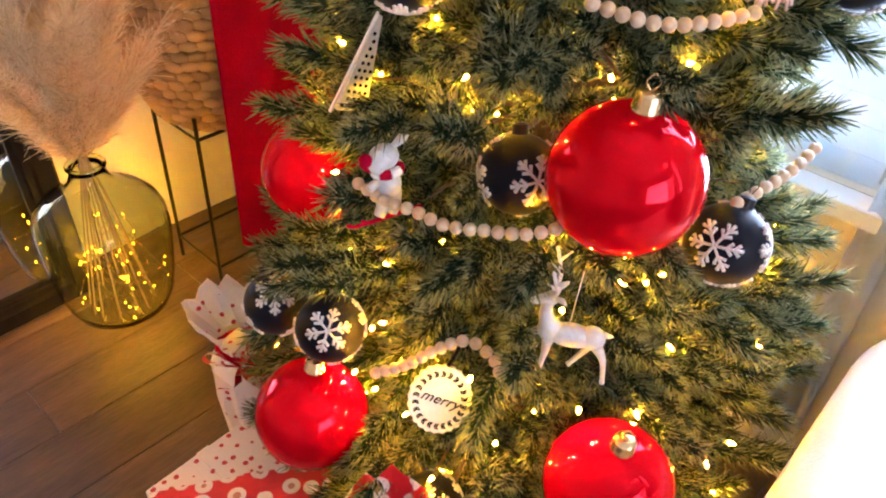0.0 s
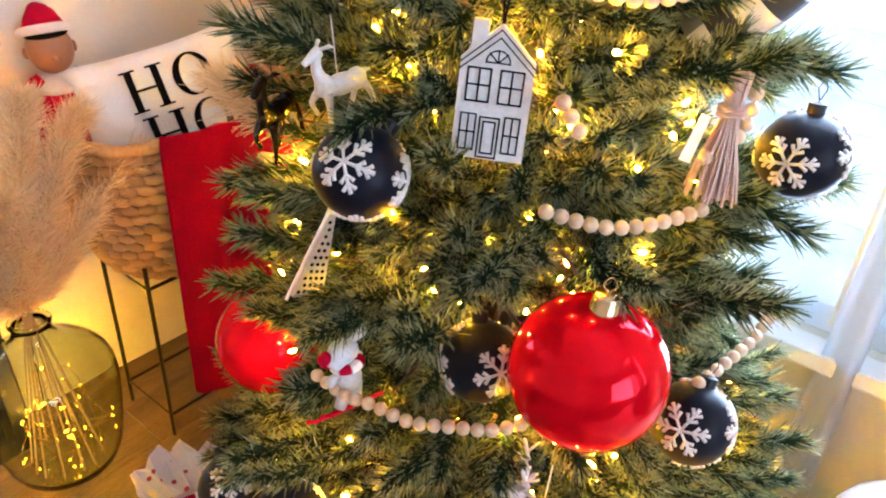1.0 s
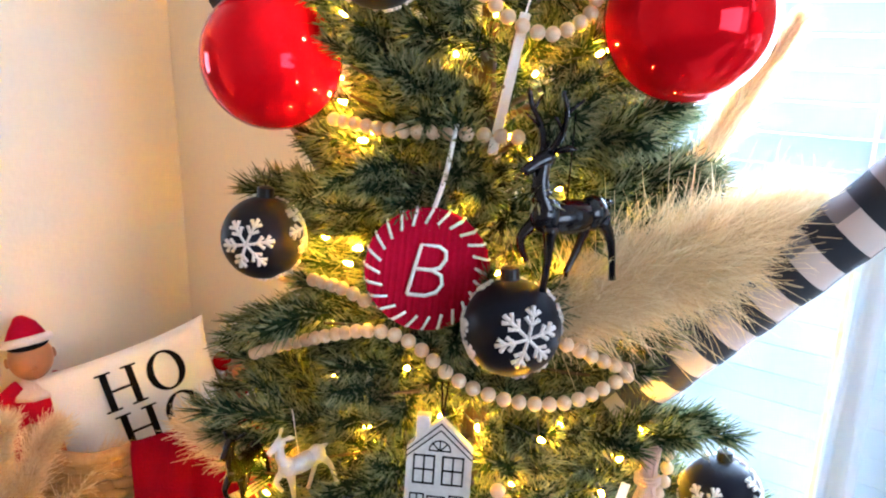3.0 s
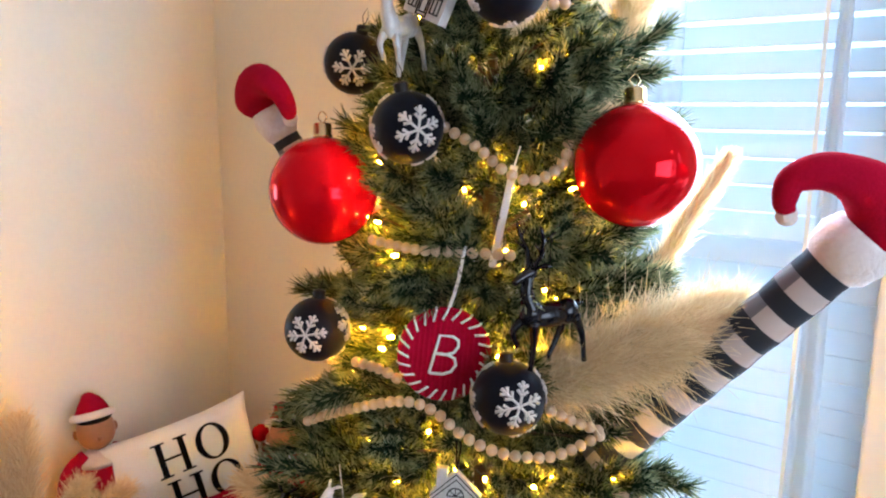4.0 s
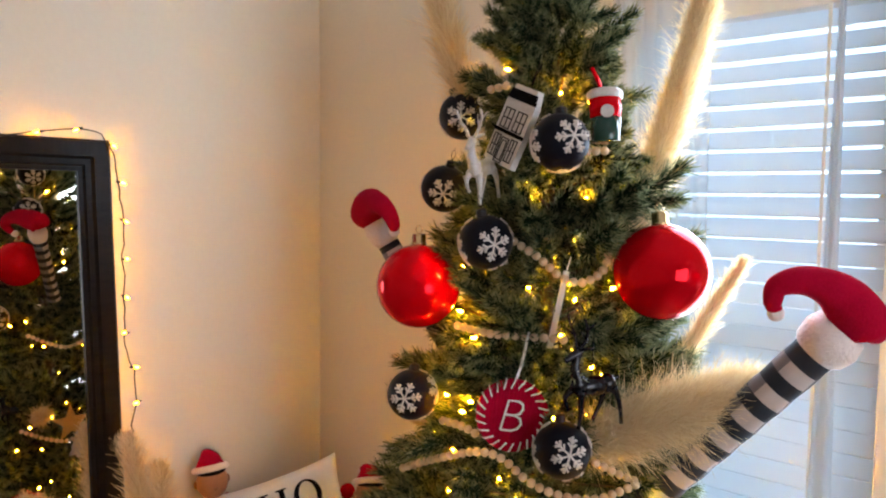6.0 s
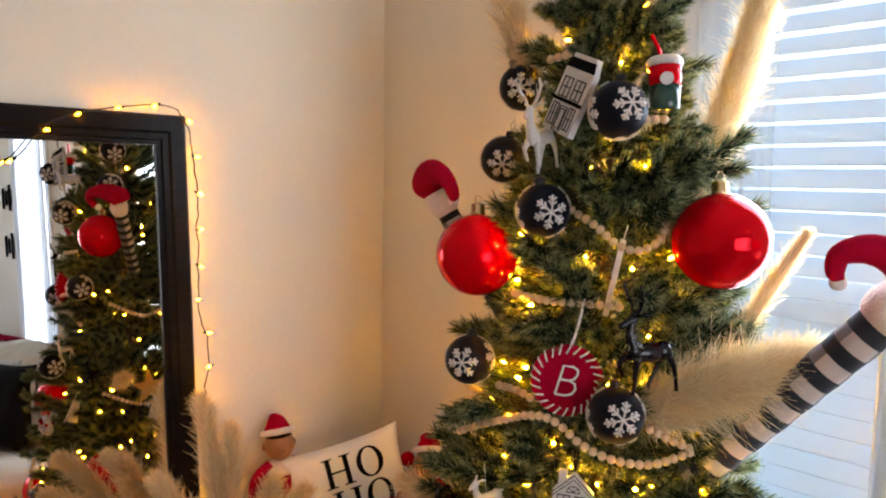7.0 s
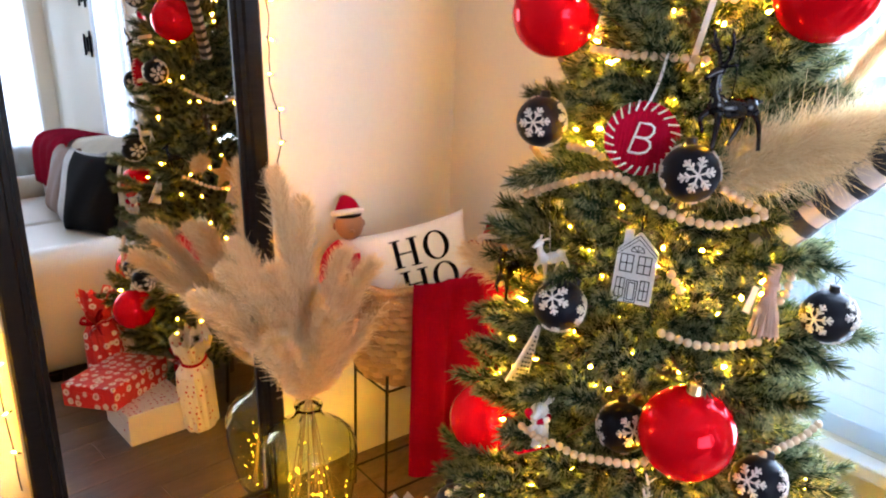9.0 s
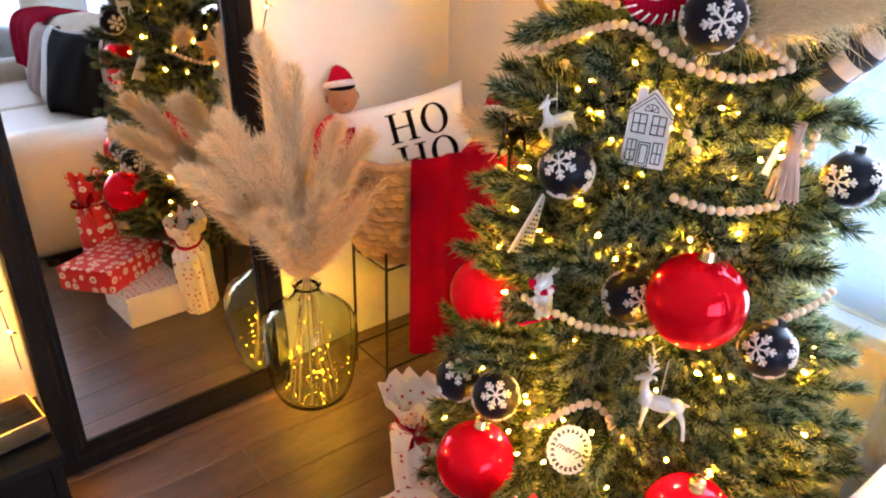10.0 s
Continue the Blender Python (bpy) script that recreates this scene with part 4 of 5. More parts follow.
tube(bm, [(-0.017, -0.004, 0.016), (-0.022, -0.007, 0.026)], [0.004, 0.0075], 8)
ball(bm, (-0.023, -0.007, 0.030), 0.0075, 12, 8)
part("mitten", bm, REDFELT, dog, "red mitten", smooth=True)
for xx in (-0.012, 0.004):
    bm = bmesh.new()
    tube(bm, [(xx - 0.040, -0.010, -0.040), (xx - 0.032, -0.008, -0.046), (xx + 0.030, 0.0, -0.049)], 0.0022, 6)
    part("ski", bm, REDFELT, dog, "red ski")

# takeaway cup ornament
GREENCUP = mat("dark_green_glaze", (0.012, 0.05, 0.035), None, 20, 0.15)
cup = thing("cup_ornament", facing((-0.302, 0.636, 1.718), VIEW) @ pose(0, 0, 0, -6, -3, 0), "small red and green takeaway cup ornament with a white lid", "ornament")
bm = bmesh.new()
lathe(bm, [(0.0195, -0.036), (0.0205, -0.034), (0.0225, 0.000)], 28)
part("base", bm, GREENCUP, cup, "dark green lower half", smooth=True)
bm = bmesh.new()
lathe(bm, [(0.0226, 0.0002), (0.0248, 0.028)], 28)
part("upper_cup", bm, REDGLASS, cup, smooth=True)
bm = bmesh.new()
lathe(bm, [(0.026, 0.028), (0.0268, 0.032), (0.0262, 0.038), (0.022, 0.042), (0.006, 0.043)], 28)
part("lid", bm, WHITEPLASTIC, cup, "white lid", smooth=True)
bm = bmesh.new()
tube(bm, [(-0.004, 0, 0.040), (-0.010, 0, 0.060), (-0.018, 0, 0.078)], 0.003, 8)
part("straw", bm, REDGLASS, cup, "red straw")
bm = bmesh.new()
lathe(bm, [(0.0095, 0), (0.0095, 0.0015), (0.006, 0.0022)], 24)
part("badge", bm, WHITEPLASTIC, cup, "round white badge", m=pose(0.003, -0.0232, 0.006, 90, 0, 0))

# yarn tassel with a tag
YARN = mat("pink_tan_yarn", (0.50, 0.33, 0.25), (0.58, 0.40, 0.31), 60, 0.9, bump=0.5)
tas = thing("yarn_tassel", facing((-0.220, 0.668, 1.043), VIEW), "dusty tan yarn tassel with a paper tag hanging on the tree", "ornament")
rt = random.Random(3)
bm = bmesh.new()
for i in range(60):
    a, q = rt.uniform(0, 6.28), math.sqrt(rt.random())
    x, y = 0.011 * q * math.cos(a), 0.008 * q * math.sin(a)
    fx = 1.6 + rt.uniform(-0.3, 0.5)
    tube(bm, smooth_path([(x * 0.9, y, 0.052 - rt.random() * 0.004), (x * 0.7, y * 0.7, 0.010), (x * fx, y * fx, -0.030), (x * fx * 1.3 + rt.uniform(-0.003, 0.003), y * fx, -0.070 + rt.uniform(0, 0.012))], 2), 0.0014, 4)
part("yarn", bm, YARN, tas)
bm = bmesh.new()
tube(bm, [(0.0115 * math.cos(k), 0.0095 * math.sin(k), 0.012 + 0.0006 * k) for k in np.arange(0, 19, 0.5)], 0.0016, 5)
part("binding", bm, YARN, tas)
part("tag", slab([(-0.034, -0.030), (-0.024, -0.032), (-0.016, 0.012), (-0.024, 0.014)], -0.007, -0.006), WHITECLOTH, tas, "small white paper tag")
stick = thing("wooden_stick_ornament", facing((-0.362, 0.612, 1.425), VIEW) @ pose(0, 0, 0, 0, 11, 0), "thin flat pale wooden stick hanging on the tree", "ornament")
part("slat", boxed(-0.0045, -0.002, -0.062, 0.0045, 0.002, 0.062, 0.001), WOODSLICE, stick)
bm = bmesh.new()
tube(bm, [(0, 0, 0.060), (0.002, 0, 0.085)], 0.0008, 4)
part("cord", bm, WHITECLOTH, stick)

# little tree and star ornaments on the side towards the mirror
little = thing("tree_cutout_ornament", facing((-0.755, 0.70, 0.83), (-1.6, 0.5, 0.83)), "small flat white tree cut-out ornament", "ornament")
part("body", slab([(-0.006, -0.045), (0.006, -0.045), (0.006, -0.035), (0.030, -0.035), (0.016, -0.010), (0.021, -0.010), (0.008, 0.018), (0.011, 0.018), (0, 0.045), (-0.011, 0.018), (-0.008, 0.018), (-0.021, -0.010), (-0.016, -0.010), (-0.030, -0.035), (-0.006, -0.035)], -0.003, 0.003), WHITEPLASTIC, little)
GOLDFELT = mat("gold_burlap", (0.45, 0.26, 0.07), (0.55, 0.34, 0.11), 40, 0.8, bump=0.5)
star = thing("star_ornament", facing((-0.74, 0.69, 0.90), (-1.6, 0.6, 0.9)), "gold star ornament on the tree", "ornament")
part("body", slab([((0.06 if i % 2 == 0 else 0.026) * math.sin(i * math.pi / 5), (0.06 if i % 2 == 0 else 0.026) * math.cos(i * math.pi / 5)) for i in range(10)], -0.004, 0.004), GOLDFELT, star)

# ---- stuffed elf legs with striped stockings ----


def plaid(name):
    """Black bands crossed by grey-and-white checks, by the stocking's own length and turn."""
    m = bpy.data.materials.new(name)
    m.use_nodes = True
    N, L = m.node_tree.nodes, m.node_tree.links
    p = N["Principled BSDF"]
    p.inputs["Roughness"].default_value = 0.9
    uv, sp = N.new("ShaderNodeTexCoord"), N.new("ShaderNodeSeparateXYZ")
    L.new(uv.outputs["UV"], sp.inputs[0])

    def square(sock, freq, shift):
        a, b, c = N.new("ShaderNodeMath"), N.new("ShaderNodeMath"), N.new("ShaderNodeMath")
        a.operation, a.inputs[1].default_value, a.inputs[2].default_value = "MULTIPLY_ADD", freq, shift
        b.operation, c.operation, c.inputs[1].default_value = "FRACT", "GREATER_THAN", 0.5
        L.new(sock, a.inputs[0])
        L.new(a.outputs[0], b.inputs[0])
        L.new(b.outputs[0], c.inputs[0])
        return c.outputs[0]

    band, check = square(sp.outputs["Y"], 8.0, 0.1), square(sp.outputs["X"], 2.0, 0.15)
    m1, m2 = N.new("ShaderNodeMix"), N.new("ShaderNodeMix")
    m1.data_type = m2.data_type = "RGBA"
    m1.inputs[6].default_value, m1.inputs[7].default_value = (0.50, 0.43, 0.39, 1), (0.15, 0.14, 0.145, 1)
    L.new(check, m1.inputs[0])
    L.new(m1.outputs[2], m2.inputs[6])
    m2.inputs[7].default_value = (0.010, 0.014, 0.022, 1)
    L.new(band, m2.inputs[0])
    nz, bp = N.new("ShaderNodeTexNoise"), N.new("ShaderNodeBump")
    nz.inputs["Scale"].default_value = 500
    bp.inputs["Strength"].default_value = 0.4
    L.new(nz.outputs["Fac"], bp.inputs["Height"])
    L.new(bp.outputs["Normal"], p.inputs["Normal"])
    L.new(m2.outputs[2], p.inputs["Base Color"])
    return m


PLAID = plaid("striped_check_cloth")


def sleeve(a, b, r0, r1, material, parent, name):
    a, b = Vector(a), Vector(b)
    d = (b - a)
    q = d.to_track_quat("Z", "Y").to_matrix()
    bm = bmesh.new()
    lay = bm.loops.layers.uv.new("turn")
    n, k = 24, 26
    rows = [[bm.verts.new(a + d * (j / k) + q @ Vector((math.cos(2 * math.pi * i / n), math.sin(2 * math.pi * i / n), 0)) * (r0 + (r1 - r0) * j / k) * (1 + 0.025 * math.sin(j * 1.7))) for i in range(n)] for j in range(k + 1)]
    for j in range(k):
        for i in range(n):
            f = bm.faces.new((rows[j][i], rows[j][(i + 1) % n], rows[j + 1][(i + 1) % n], rows[j + 1][i]))
            for l, (u, v) in zip(f.loops, ((i, j), (i + 1, j), (i + 1, j + 1), (i, j + 1))):
                l[lay].uv = (u / n, v / k)
    return part(name, bm, material, parent, smooth=True)


def elf_leg(base, ankle, r, boot_dir, label, s=1.0):
    """boot_dir: the way that the curled toe points; the sole faces away from the leg."""
    o = thing("elf_leg", Matrix(), label, "decoration", "stuffed elf legs")
    base, ankle = Vector(base), Vector(ankle)
    d = (ankle - base).normalized()
    sleeve(base, ankle, r * 0.95, r, PLAID, o, "stocking")
    bm = bmesh.new()
    tube(bm, [ankle - d * 0.008, ankle + d * 0.004, ankle + d * 0.028 * s, ankle + d * 0.05 * s], [r * 0.9, r * 1.25, r * 1.4, r * 1.2], 20)
    part("cuff", bm, WHITEFUR, o, "white plush cuff", smooth=True)
    t = (Vector(boot_dir) - d * Vector(boot_dir).dot(d)).normalized()
    h = ankle + d * 0.062 * s
    bm = bmesh.new()
    pts = [h - t * 0.032 * s - d * 0.004, h - t * 0.022 * s + d * 0.010 * s, h + t * 0.018 * s + d * 0.022 * s, h + t * 0.062 * s + d * 0.026 * s, h + t * 0.105 * s + d * 0.012 * s, h + t * 0.126 * s - d * 0.016 * s, h + t * 0.112 * s - d * 0.040 * s, h + t * 0.098 * s - d * 0.044 * s]
    rad = np.interp(np.linspace(0, 1, 43), [0, 0.04, 0.16, 0.32, 0.5, 0.7, 0.86, 1.0], [0.008, 0.024, 0.040, 0.036, 0.024, 0.017, 0.013, 0.008]) * s
    tube(bm, smooth_path(pts, 6), [float(x) for x in rad], 18)
    part("boot", bm, REDFELT, o, "red felt boot with a curled toe", smooth=True)
    bm = bmesh.new()
    ball(bm, h + t * 0.096 * s - d * 0.050 * s, 0.0125 * s, 16, 12)
    part("pompom", bm, WHITEFUR, o, "white pompom", smooth=True)
    return o


elf_leg((-0.285, 0.745, 1.09), (-0.035, 0.785, 1.383), 0.031, (-0.75, -0.62, 0.1), "stuffed elf leg in black and white checked stocking with red boot", 0.95)
elf_leg((-0.66, 0.70, 1.31), (-0.752, 0.622, 1.512), 0.021, (0.62, -0.35, 0.1), "stuffed elf leg with a red boot poking out of the tree", 0.86)

# ---- vase with pampas ----
vase = thing("glass_demijohn", pose(-1.345, 0.468, 0.0), "green glass demijohn vase holding pampas and lights on the floor", "vase")
OUT = [(0.02, 0.008), (0.072, 0.0), (0.088, 0.004), (0.104, 0.018), (0.117, 0.05), (0.126, 0.10), (0.133, 0.16), (0.136, 0.21), (0.134, 0.245), (0.124, 0.272), (0.104, 0.293), (0.078, 0.308), (0.056, 0.322), (0.042, 0.340), (0.035, 0.358), (0.033, 0.372)]
INN = [(max(r - 0.005, 0.002), z + (0.006 if z < 0.01 else 0.0)) for r, z in OUT[:-1]]
bm = bmesh.new()
lathe(bm, OUT + INN[::-1], 48, caps=False)
bmesh.ops.holes_fill(bm, edges=bm.edges)
bmesh.ops.recalc_face_normals(bm, faces=bm.faces)
part("bottle", bm, GREENGLASS, vase, "greenish clear glass", smooth=True).visible_shadow = False
bm = bmesh.new()
tube(bm, [(0.0345 * math.cos(a), 0.0345 * math.sin(a), 0.374) for a in np.linspace(0, 2 * math.pi, 41)], 0.0055, 10)
part("lip", bm, GREENGLASS, vase, "thick rounded glass lip", smooth=True).visible_shadow = False
bunch = thing("pampas_bunch", Matrix(), "full bunch of beige pampas grass standing in the glass vase", "dried grass")
NECK = Vector((-1.345, 0.468, 0.362))
PLUMES = [(-1.27, 0.16, 0.79), (-1.23, 0.21, 0.86), (-1.38, 0.30, 0.86), (-1.24, 0.33, 0.83), (-1.40, 0.42, 1.02), (-1.35, 0.47, 0.95), (-1.22, 0.51, 0.84), (-1.20, 0.58, 0.81), (-1.22, 0.69, 0.70), (-1.14, 0.42, 0.73), (-1.14, 0.28, 0.70)]
for i, tip in enumerate(PLUMES):
    tip = Vector(tip)
    out = tip - NECK
    flat = Vector((out.x, out.y, 0))
    p1 = NECK + Vector((0, 0, 0.05)) + flat * 0.10
    p2 = NECK + flat * 0.42 + Vector((0, 0, out.z * 0.52))
    a = i * 2.4
    foot = Vector((-1.345 + 0.07 * math.cos(a), 0.468 + 0.07 * math.sin(a), 0.018))
    pampas([p1, p2, NECK + flat * 0.78 + Vector((0, 0, out.z * 0.86)), tip], 40 + i, bunch, "", 1500, 0.060, [foot, NECK + Vector((0.012 * math.cos(a), 0.012 * math.sin(a), 0.0)), p1, p2, tip], 0.95)
vl = thing("fairy_lights", Matrix(), "copper wire string of warm lights coiled inside the glass vase", "string lights")
rv = random.Random(8)
wp = []
for k in range(46):
    a = k * 1.25
    q = 0.112 * math.sqrt(rv.random())
    p = Vector((-1.345 + q * math.cos(a), 0.468 + q * math.sin(a), 0.02 + 0.17 * rv.random() ** 1.2))
    wp.append(p)
    part("bulb", BRIGHTJAR, None, vl, m=Matrix.Translation(p) @ Matrix.Scale(0.48, 4))
bm = bmesh.new()
tube(bm, smooth_path(wp + [NECK + Vector((0.02, 0.0, 0.02)), NECK + Vector((0.045, -0.01, 0.0)), NECK + Vector((0.03, -0.05, -0.02))], 4), 0.0007, 4)
part("wire", bm, GOLDCAP, vl)

# ---- lights on the mirror ----
ml = thing("fairy_lights", Matrix(), "string of warm lights on black wire hung round the mirror frame", "string lights")
rm = random.Random(4)


def on_mirror(y, z, x=0.03):
    return MIRROR @ Vector((x, y, z))


run = [on_mirror(-MW / 2 - 0.02, 0.35), on_mirror(-MW / 2 - 0.03, 0.9), on_mirror(-MW / 2 - 0.01, 1.5), on_mirror(-0.30, MH + 0.01), on_mirror(-0.20, 1.65), on_mirror(-0.08, 1.60), on_mirror(0.02, 1.69), on_mirror(0.16, MH + 0.008), on_mirror(0.30, MH + 0.012),
       on_mirror(MW / 2 + 0.012, MH - 0.10), on_mirror(MW / 2 + 0.015, 1.45), on_mirror(MW / 2 + 0.010, 1.25), on_mirror(MW / 2 + 0.035, 1.12), on_mirror(MW / 2 + 0.012, 0.98), on_mirror(MW / 2 + 0.025, 0.80), on_mirror(MW / 2 + 0.045, 0.62), on_mirror(MW / 2 + 0.02, 0.45), on_mirror(MW / 2 + 0.04, 0.30), on_mirror(MW / 2 + 0.03, 0.10)]
path = smooth_path(run, 16)
bm = bmesh.new()
tube(bm, [p + Vector((0, rm.uniform(-0.004, 0.004), 0)) for p in path[::2]], 0.0016, 5)
part("wire", bm, BLACKWIRE, ml)
acc = 0.0
for a, b in zip(path, path[1:]):
    acc += (b - a).length
    if acc > 0.085:
        acc = 0.0
        bl = part("bulb", DIMBULB, None, ml, m=Matrix.Translation(b + Vector((0, 0.004, 0))) @ frame_along((rm.uniform(-0.3, 0.5), rm.choice((-1, 1)), rm.uniform(-0.6, 0.6)), 0))
        part("socket", SOCKET, None, bl)
# the same kind of string bunched on the low table
tl = thing("fairy_lights", Matrix(), "loops of warm lights on black wire behind the low table", "string lights")
coil = [Vector((-1.47 + rm.uniform(-0.03, 0.03), -0.36 + rm.uniform(-0.12, 0.10), 0.32 + rm.uniform(0.0, 0.35))) for _ in range(16)]
bm = bmesh.new()
tube(bm, smooth_path(coil, 6), 0.0016, 5)
part("wire", bm, BLACKWIRE, tl)
for p in coil:
    bl = part("bulb", BULBMESH, None, tl, m=Matrix.Translation(p) @ frame_along((0.6, rm.uniform(-1, 1), rm.uniform(-1, 1)), 0))
    part("socket", SOCKET, None, bl)

# ---- low black table with a dish ----
tab = thing("side_table", pose(-1.22, -0.42, 0), "low black lacquered side table in front of the mirror's end", "table")
part("tabletop", boxed(-0.15, -0.22, 0.275, 0.09, 0.20, 0.30, 0.004), BLACKWOOD, tab)
part("side_panel", boxed(-0.145, 0.17, 0.0, 0.085, 0.195, 0.274, 0.002), BLACKWOOD, tab)
part("side_panel", boxed(-0.145, -0.215, 0.0, 0.085, -0.19, 0.274, 0.002), BLACKWOOD, tab)
part("back_panel", boxed(-0.14, -0.189, 0.02, -0.125, 0.169, 0.274), BLACKWOOD, tab)
part("front_panel", boxed(0.06, -0.189, 0.02, 0.08, 0.169, 0.273, 0.002), BLACKWOOD, tab)
dish = thing("candle_dish", pose(-1.25, -0.29, 0.30, 0, 0, 8), "square dark glass dish with a golden inside on the low table", "dish")
bm = bmesh.new()
box(bm, -0.055, -0.055, 0.0, 0.055, 0.055, 0.012, 0.003)
part("base", bm, BLACKGLOSS, dish)
for k in range(4):
    part("wall", boxed(-0.055, -0.058, 0.0125, 0.055, -0.053, 0.055, 0.001), GOLDCAP, dish, m=pose(0, 0, 0, 0, 0, 90 * k))

# ---- basket on its stand ----
basket = thing("wicker_basket", pose(-1.325, 0.825, 0), "deep woven water hyacinth basket on a black metal stand", "basket")
BR = [(0.13, 0.395), (0.17, 0.43), (0.195, 0.48), (0.208, 0.55), (0.212, 0.62), (0.212, 0.70)]
SX, SY = 0.75, 1.08
strand = bmesh.new()
ball(strand, (0, 0, 0), 1.0, 10, 6)
STRAND = mesh_of(strand, WICKER, True)
rb = random.Random(9)
rows = 15
for j in range(rows):
    z = 0.405 + j * 0.0205
    r = float(np.interp(z, [b for _, b in BR], [a for a, _ in BR]))
    n = int(2 * math.pi * r / 0.034)
    for i in range(n):
        a = 2 * math.pi * (i + 0.5 * (j % 2)) / n
        if math.cos(a + 0.65) < -0.25:
            continue
        p = (r * SX * math.cos(a), r * SY * math.sin(a), z)
        part("strand", STRAND, None, basket, m=pose(*p, rb.uniform(-8, 8), rb.uniform(-8, 8), math.degrees(a) + 90 + rb.uniform(-6, 6)) @ Matrix.Diagonal((rb.uniform(0.019, 0.024), 0.0085, rb.uniform(0.0095, 0.0125), 1)))
bm = bmesh.new()
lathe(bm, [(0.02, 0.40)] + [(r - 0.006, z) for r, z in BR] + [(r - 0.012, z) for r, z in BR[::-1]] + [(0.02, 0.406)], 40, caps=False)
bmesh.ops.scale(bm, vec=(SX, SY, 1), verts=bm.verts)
# lining browner than the strands: shade in the weave's gaps, put into its colour
part("lining", bm, mat("wicker_shadow_core", (0.16, 0.09, 0.035), (0.22, 0.13, 0.05), 30, 0.85), basket, "inner weave, coloured darker as shade between the strands", smooth=True)
bm = bmesh.new()
tube(bm, [(0.212 * SX * math.cos(a), 0.212 * SY * math.sin(a), 0.712 + 0.004 * math.sin(9 * a)) for a in np.linspace(0, 2 * math.pi, 49)], 0.013, 8)
part("rim", bm, WICKER, basket, smooth=True)
for sx, sy in ((-1, -1), (-1, 1), (1, -1), (1, 1)):
    bm = bmesh.new()
    tube(bm, [(sx * 0.085, sy * 0.165, 0.0), (sx * 0.085, sy * 0.165, 0.45)], 0.0045, 8)
    part("leg", bm, BLACKMETAL, basket, "thin black metal leg")
for z in (0.40, 0.06):
    bm = bmesh.new()
    tube(bm, [(0.085, 0.165, z), (0.085, -0.165, z), (-0.085, -0.165, z), (-0.085, 0.165, z), (0.085, 0.165, z)], 0.004, 6)
    part("stand_ring", bm, BLACKMETAL, basket)

# red throw over the basket's edge
bm = bmesh.new()
cols, rws = 48, 40
grid = []
for j in range(rws + 1):
    v = j / rws
    grid.append([])
    for i in range(cols + 1):
        u = i / cols
        a = -0.55 + u * 1.75
        fold = 0.055 * (abs(math.sin(u * 9.4 + 0.5)) ** 0.5 - 0.7) + 0.006 * math.sin(u * 37 + 1)
        if v < 0.16:
            q = v / 0.16
            r, z = 0.175 + q * 0.06, 0.69 + 0.045 * math.sin(q * math.pi * 0.75)
        else:
            q = (v - 0.16) / 0.84
            r, z = 0.236 + 0.012 * q, 0.722 - q * (0.50 + 0.07 * math.sin(u * 4 + 1.0))
        r += fold * min(1, v * 1.6 + 0.15)
        grid[-1].append(bm.verts.new((r * SX * 1.02 * math.cos(a), r * SY * math.sin(a), z)))
for g0, g1 in zip(grid, grid[1:]):
    for i in range(cols):
        bm.faces.new((g0[i], g0[i + 1], g1[i + 1], g1[i]))
bmesh.ops.solidify(bm, geom=bm.faces[:], thickness=0.006)
throw = tagged(new("throw_blanket", mesh_of(bm, REDKNIT, True)), "dark red knitted throw hanging in folds over the basket edge", "blanket")
throw.matrix_basis = pose(-1.325, 0.825, 0)

# pillow with large letters


def cushion_mesh(w, h, t, n=22, puff=1.0):
    """A stuffed cushion with pulled-out corners, in the x-z plane."""
    bm = bmesh.new()
    for s in (-1, 1):
        g = []
        for j in range(n + 1):
            g.append([])
            for i in range(n + 1):
                u, v = 2 * i / n - 1, 2 * j / n - 1
                k = max(0.0, (1 - u ** 4) * (1 - v ** 4)) ** 0.55
                pin = 1 - 0.09 * (1 - abs(u) ** 2.5) * abs(v) ** 3
                pin2 = 1 - 0.09 * (1 - abs(v) ** 2.5) * abs(u) ** 3
                wob = 0.003 * t / 0.1 * math.sin(7 * u + 3 * v) * k
                g[-1].append(bm.verts.new((u * w / 2 * pin2, s * (t / 2 * k * puff + wob), v * h / 2 * pin)))
        for j in range(n):
            for i in range(n):
                q = (g[j][i], g[j][i + 1], g[j + 1][i + 1], g[j + 1][i])
                bm.faces.new(q if s < 0 else q[::-1])
    bmesh.ops.remove_doubles(bm, verts=bm.verts, dist=0.0004)
    bmesh.ops.recalc_face_normals(bm, faces=bm.faces)
    return bm


PIL = pose(-1.333, 0.822, 0.702, 0, 0, 64) @ pose(0, 0, 0, -14, -13, 0)
pillow = thing("throw_pillow", PIL, "white oblong pillow with large black serif letters, set in the basket", "pillow")
part("cover", cushion_mesh(0.35, 0.29, 0.085), WHITECLOTH, pillow, smooth=True)


